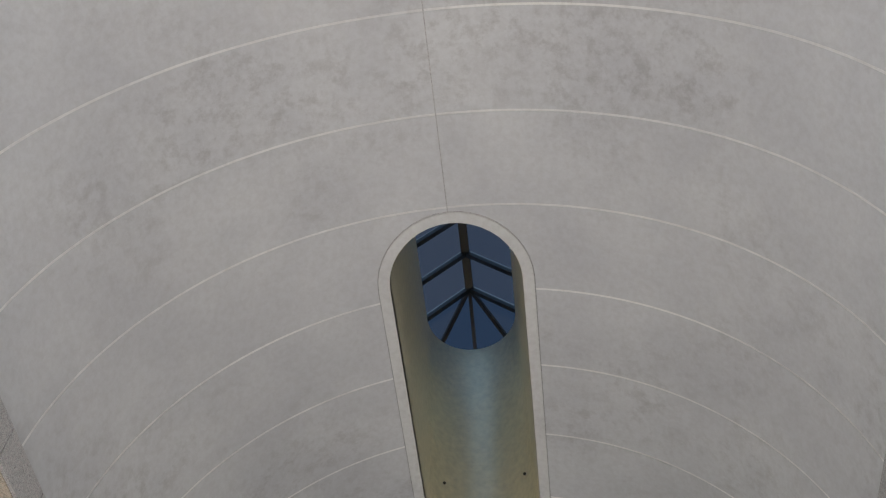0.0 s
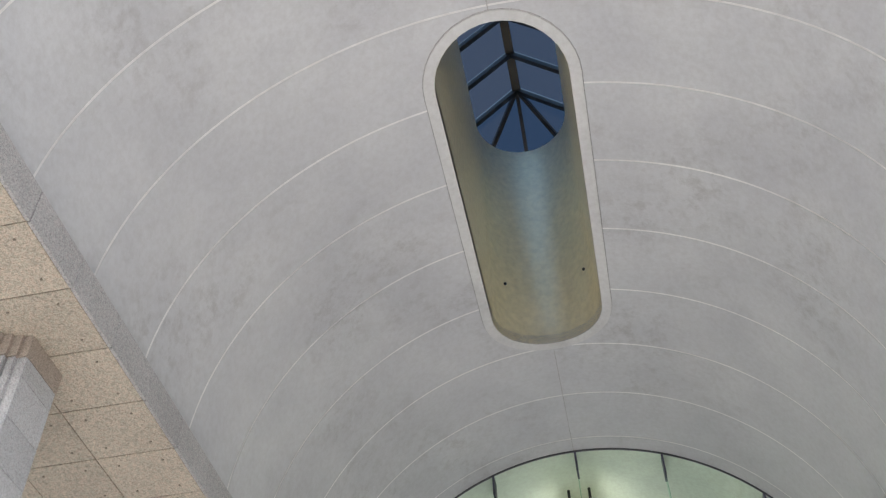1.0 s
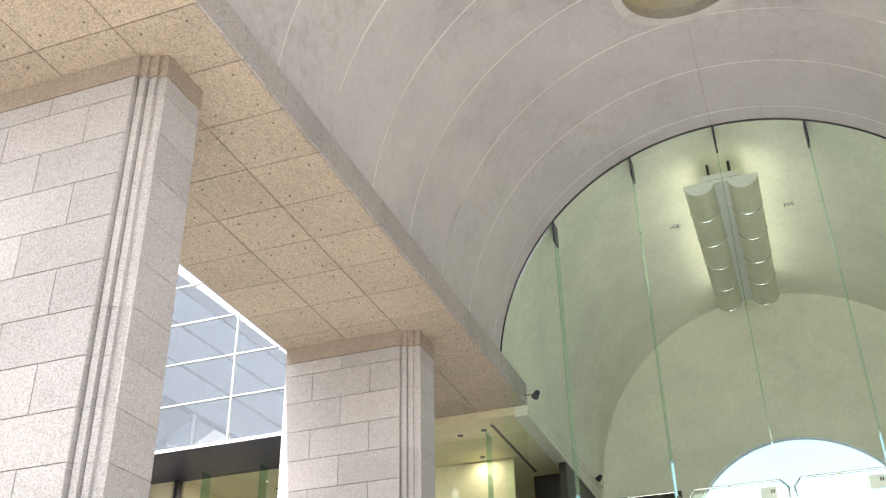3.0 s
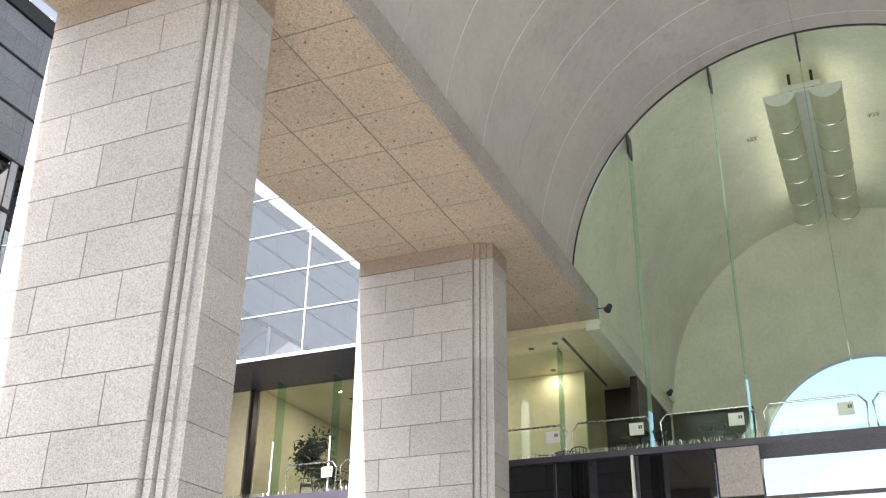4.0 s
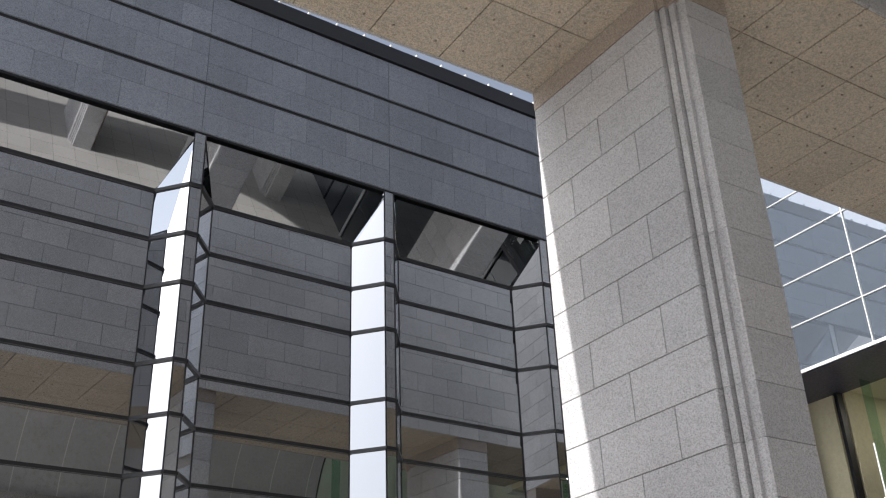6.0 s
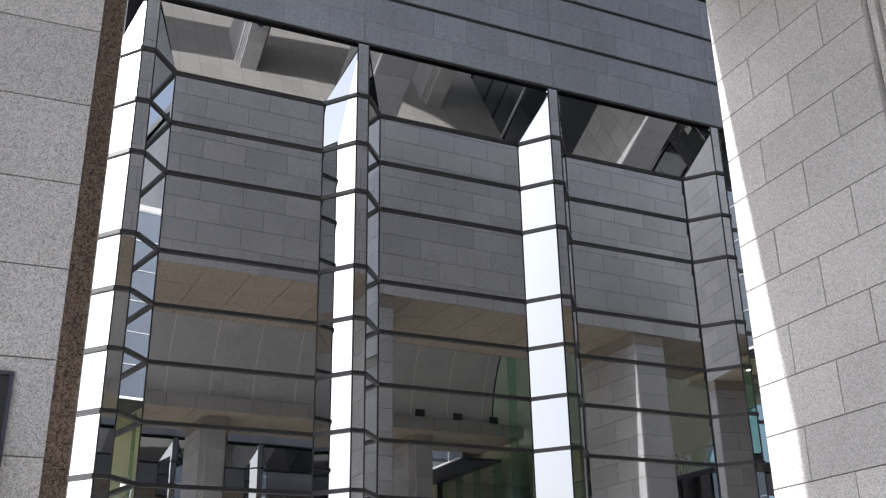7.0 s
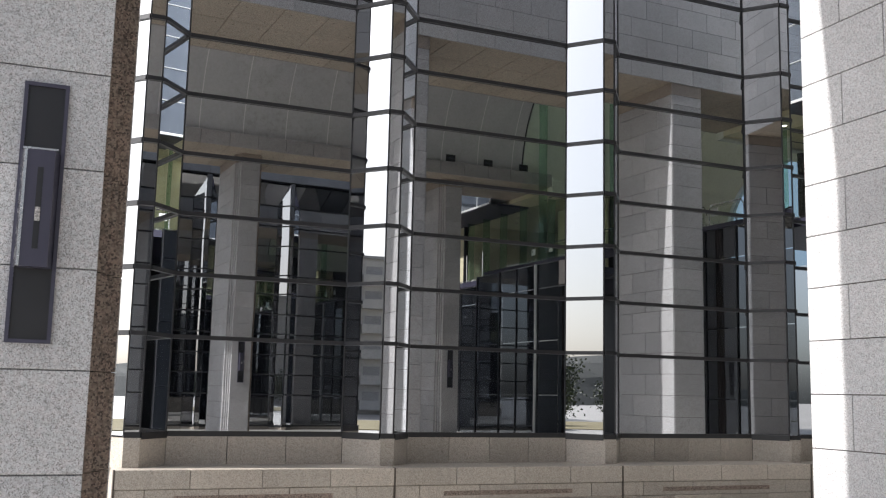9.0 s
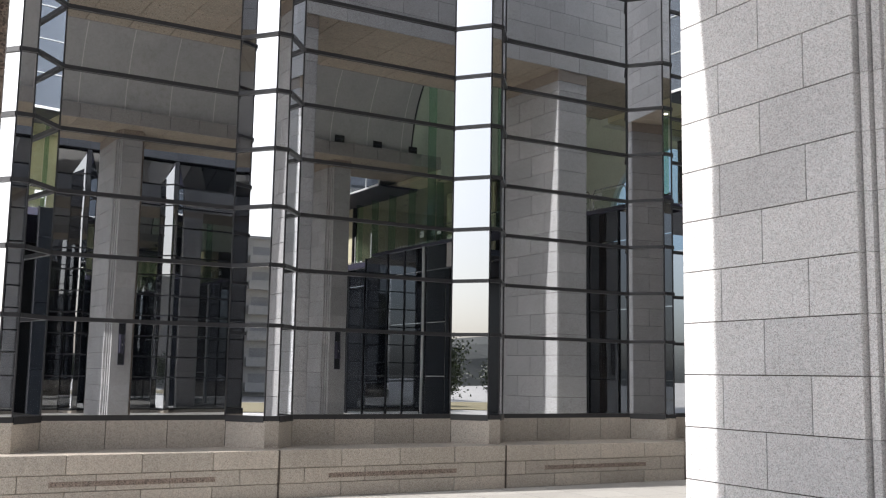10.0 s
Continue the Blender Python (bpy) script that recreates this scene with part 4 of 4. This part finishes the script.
for x, y, a in ((-9.0, 29.75, 20), (-7.9, 29.65, 200), (-6.2, 28.5, 90), (-5.2, 28.55, 250), (-17.8, 29.9, 30), (-16.4, 29.85, 190), (-15.3, 29.95, 100), (-3.1, 28.55, 80)):
    chair(pose(x, y, FLOOR2, 0, 0, a))
for x, y in ((-8.4, 30.05), (-5.7, 28.5), (-17.1, 29.95), (-3.6, 28.55)):
    table(pose(x, y, FLOOR2))

tagged(part("wall_dado", boxed(BEAM_X, OC - OR - 0.02, HALL_END - 0.12, HALL_END - 0.01, 0.1, 14.75), M_DARKWOOD), "dark timber lower wall of the hall", "wall", kind="structure")


def potted_shrub(x, y, z, h, seed):
    r = random.Random(seed)
    t = empty("potted_shrub", pose(x, y, z), label="tall dark-leaved shrub in a round pot", category="plant")
    bm = bmesh.new()
    bmesh.ops.create_cone(bm, cap_ends=True, segments=20, radius1=0.24, radius2=0.34, depth=0.5, matrix=pose(0, 0, 0.25))
    part("pot", bm, M_DARKWOOD, t)
    bm = bmesh.new()
    tips = []
    for k in range(7):
        a = k * 0.9
        tip = Vector((math.cos(a) * 0.45, math.sin(a) * 0.45, h * (0.42 + 0.07 * k)))
        tube(bm, [(0, 0, 0.45), tip * 0.5 + Vector((0, 0, 0.25)), tip], 0.018, 5)
        tips.append(tip)
    part("stems", bm, M_DARKWOOD, t)
    bm = bmesh.new()
    for k in range(1500):
        c = r.choice(tips) + Vector((r.gauss(0, 0.22), r.gauss(0, 0.22), r.gauss(0, 0.25)))
        u = Vector((r.gauss(0, 1), r.gauss(0, 1), r.gauss(0, 0.6))).normalized() * 0.12
        v = u.cross(Vector((r.gauss(0, 1), r.gauss(0, 1), 1))).normalized() * 0.04
        bm.faces.new([bm.verts.new(p) for p in (c - u, c + v, c + u, c - v)])
    part("leaves", bm, M_FOLIAGE, t)


M_FOLIAGE = plaster("dark_leaf", (0.05, 0.06, 0.03), (0.6, 0.6, 0.5), 0.5)
potted_shrub(-18.6, 31.75, FLOOR2, 2.7, 5)
potted_shrub(-15.2, 32.35, FLOOR2, 2.2, 6)

# twin row of hanging half-round luminaires
lum = empty("hanging_luminaire", label="twin row of white half-round hanging luminaires", category="ceiling lamp")
M_SHADE = plaster("shade_cream", (0.78, 0.78, 0.62), (0.93, 0.93, 0.9), 0.5)
LUM_X = 0.25
SEG = 5
for sx in (-1, 1):
    for k in range(SEG):
        y0, y1 = 28.75 + 1.83 * k, 28.75 + 1.83 * k + 1.75
        cx = LUM_X + sx * 0.71
        arc = [(cx + 0.5 * math.cos(a), 21.6 - 0.46 * math.sin(a)) for a in (math.pi * j / 14 for j in range(15))]
        bm = sheet(bmesh.new(), [[(x, y0, z) for x, z in arc], [(x, y1, z) for x, z in arc]])
        part("diffuser", bm, M_SHADE, lum, "white half-round shade", True)
        v = [(x, y0, z) for x, z in arc]
        bm = bmesh.new()
        bm.faces.new([bm.verts.new(p) for p in v])
        part("end_plate", bm, M_WHITE, lum, "white end plate")
        part("seam_ring", tube(bmesh.new(), [(x, y1 + 0.03, z) for x, z in arc], 0.025, 6), M_STEEL, lum)
    part("hanger", tube(bmesh.new(), [(LUM_X + sx * 0.35, 29.3, 21.65), (LUM_X + sx * 0.35, 29.3, 22.6)], 0.05), M_FRAME, lum)
part("front_plate", boxed(LUM_X - 0.6, LUM_X + 0.6, 28.66, 28.74, 21.6, 21.8, bevel=0.01), M_WHITE, lum, "white joining plate")
part("spine", boxed(LUM_X - 0.25, LUM_X + 0.25, 28.76, 37.9, 21.53, 21.65), M_WHITE, lum, "white spine between the rows")
# area lamps added above the shades to brighten the hall vault
for sx in (-1, 1):
    up = new("uplight", bpy.data.lights.new("uplight", "AREA"))
    up.data.shape, up.data.size, up.data.size_y, up.data.energy, up.data.color = "RECTANGLE", 9.0, 0.5, 15, (1.0, 0.97, 0.84)
    eye = Vector((LUM_X + sx * 0.72, 33.4, 21.77))
    up.matrix_world = look(eye, eye + Vector((sx, 0.0001, 0.2)))
for x, y in ((-1.72, 32.4), (2.33, 32.4)):
    sp = empty("spotlight_cluster", label="cluster of three small silver spotlights under the vault", category="spotlight", group="vault spotlights")
    for k in range(3):
        bm = bmesh.new()
        bmesh.ops.create_uvsphere(bm, u_segments=12, v_segments=8, radius=0.07, matrix=pose(x + 0.13 * (k - 1), y, VZ + math.sqrt((VR - 0.02) ** 2 - (x - XC) ** 2) - 0.08))
        part("spot_head", bm, M_STEEL, sp, smooth=True)

# spotlights on the ends of the edge beams
for x, y, z in ((-6.1, 27.3, 14.47), (-6.6, 38.5, 15.2)):
    sp = empty("beam_spotlight", label="small dark spotlight on a bracket by the edge beam", category="spotlight", group="beam spotlights")
    part("arm", tube(bmesh.new(), [(x - 0.45, y + 0.12, z + 0.08), (x - 0.08, y, z + 0.02)], 0.02), M_STEEL, sp)
    bm = bmesh.new()
    bmesh.ops.create_cone(bm, cap_ends=True, segments=16, radius1=0.12, radius2=0.08, depth=0.22, matrix=pose(x, y, z, 70, 0, 40))
    part("lamp_head", bm, M_LAMPBOX, sp)

# square grilles along the far edge beam
for k in range(7, 12):
    g = empty("beam_grille", label="square dark grille at the foot of the vault", category="grille", group="beam grilles")
    xg, yg = XC + VR - 0.13, 0.6 + 2.4 * k
    part("grille_frame", boxed(xg, xg + 0.14, yg, yg + 0.55, SOFFIT + 0.74, SOFFIT + 1.15), M_FRAME, g)
    part("grille_slat", boxed(xg - 0.01, xg + 0.002, yg + 0.05, yg + 0.5, SOFFIT + 0.92, SOFFIT + 0.98), M_LAMPBOX, g)


# ---- the open square before the entrance ----
M_LEAF = plaster("leaf", (0.06, 0.08, 0.03), (0.6, 0.6, 0.5), 0.6)
M_BARK = plaster("bark", (0.12, 0.09, 0.07), (0.7, 0.7, 0.7), 0.8)
M_GRASS = plaster("dry_grass", (0.30, 0.25, 0.12), (0.7, 0.7, 0.6), 0.9)
M_CONCRETE = plaster("pale_render", (0.60, 0.57, 0.53), (0.8, 0.8, 0.8), 0.8)
M_WOODS = plaster("far_woods", (0.06, 0.066, 0.062), (0.6, 0.6, 0.6), 0.9)


def tree(x, y, h, seed):
    r = random.Random(seed)
    t = empty("park_tree", pose(x, y, 0), label="small park tree with thin winter foliage", category="tree", group="park trees")
    bm = tube(bmesh.new(), [(0, 0, 0), (0.03, 0.02, h * 0.3), (0, 0.05, h * 0.6), (0.02, 0, h * 0.9)], 0.06 * h / 3)
    ends = []
    for k in range(9):
        a, z = k * 2.4, h * (0.35 + 0.05 * k)
        e_ = Vector((math.cos(a) * h * 0.28, math.sin(a) * h * 0.28, z + h * 0.18))
        tube(bm, [(0, 0, z), e_ * 0.55 + Vector((0, 0, z * 0.45)), e_], 0.02 * h / 3, 5)
        ends.append(e_)
    part("trunk", bm, M_BARK, t)
    bm = bmesh.new()
    for k in range(3600):
        c = r.choice(ends) + Vector((r.gauss(0, 0.13), r.gauss(0, 0.13), r.gauss(0, 0.11))) * h
        u = Vector((r.gauss(0, 1), r.gauss(0, 1), r.gauss(0, 1))).normalized() * 0.075 * h / 3
        v = u.cross(Vector((r.gauss(0, 1), r.gauss(0, 1), 1))).normalized() * 0.06 * h / 3
        bm.faces.new([bm.verts.new(p) for p in (c - u, c + v, c + u, c - v)])
    part("crown", bm, M_LEAF, t)
    return t


for k, (x, y, h) in enumerate(((-4.0, -27, 3.4), (2.0, -33, 3.2), (7.0, -29, 3.6), (13.0, -38, 4.2), (-9.0, -38, 3.4), (19.0, -36, 3.8), (-8.0, -31, 4.6), (-6.6, -37, 2.7), (-4.6, -41, 3.0), (-6.2, -47, 2.6), (-1.0, -50, 3.2), (-3.0, -56, 2.8))):
    tree(x, y, h, k + 3)


def globe_lamp(x, y):
    p = empty("street_lamp", pose(x, y, 0), label="slim street lamp with white glass globes", category="street lamp", group="square lamps")
    part("pole", tube(bmesh.new(), [(0, 0, 0), (0, 0, 2.5)], 0.05), M_FRAME, p)
    part("arm", tube(bmesh.new(), [(-0.35, 0, 2.4), (0.35, 0, 2.4)], 0.025), M_FRAME, p)
    for sx in (-0.35, 0.35):
        bm = bmesh.new()
        bmesh.ops.create_uvsphere(bm, u_segments=14, v_segments=9, radius=0.15, matrix=pose(sx, 0, 2.55))
        part("globe", bm, M_WHITE, p, smooth=True)


globe_lamp(-1.0, -24.5)
globe_lamp(4.5, -26.0)
globe_lamp(-7.4, -34.0)
globe_lamp(-5.6, -39.0)
tagged(part("lawn", boxed(-60, 60, -62, -40, 0.0, 0.06), M_GRASS), "strip of dry winter grass across the square", "lawn", kind="structure")

# wooded ridge
bm = bmesh.new()
rows = []
for j in range(5):
    row = []
    for k in range(121):
        x = -500 + 1200 * k / 120
        hgt = (9 + 5 * math.sin(k * 0.13) + 3 * math.sin(k * 0.31 + 1)) + 2.2 * noise.noise((k * 0.9, j, 0))
        row.append((x, -250 - 14 * j, max(0.0, 1.05 * hgt * (0.0, 0.55, 0.85, 1.0, 0.9)[j])))
    rows.append(row)
sheet(bm, rows, True)
tagged(part("backdrop_ridge", bm, M_WOODS), "low wooded ridge beyond the square", "hill", kind="structure")


def flats(x0, y0, w, storeys):
    b = empty("apartment_block", pose(x0, y0, 0), label="pale six-storey apartment block with balconies", category="building")
    H_ = storeys * 2.9 + 0.6
    part("wall", boxed(0, w, -9, 0, 0, H_), M_CONCRETE, b)
    part("roof", boxed(-0.3, w + 0.3, -9.3, 0.3, H_, H_ + 0.35), M_BACK, b)
    win = bal = None
    for f_ in range(storeys):
        for c in range(int(w / 3.4)):
            m = pose(0.5 + c * 3.4, 0.0, 0.6 + f_ * 2.9)
            if win is None:
                win = part("window", boxed(0.5, 2.4, 0.0, 0.06, 0.5, 2.0), M_BEAM, b)
                bal = part("balcony", boxed(0.1, 3.1, 0.0, 1.1, -0.1, 0.95), M_CONCRETE, b)
                win.matrix_basis, bal.matrix_basis = m, m
            else:
                again(win, m, b)
                again(bal, m, b)
    return b


flats(-22, -88, 30, 6)
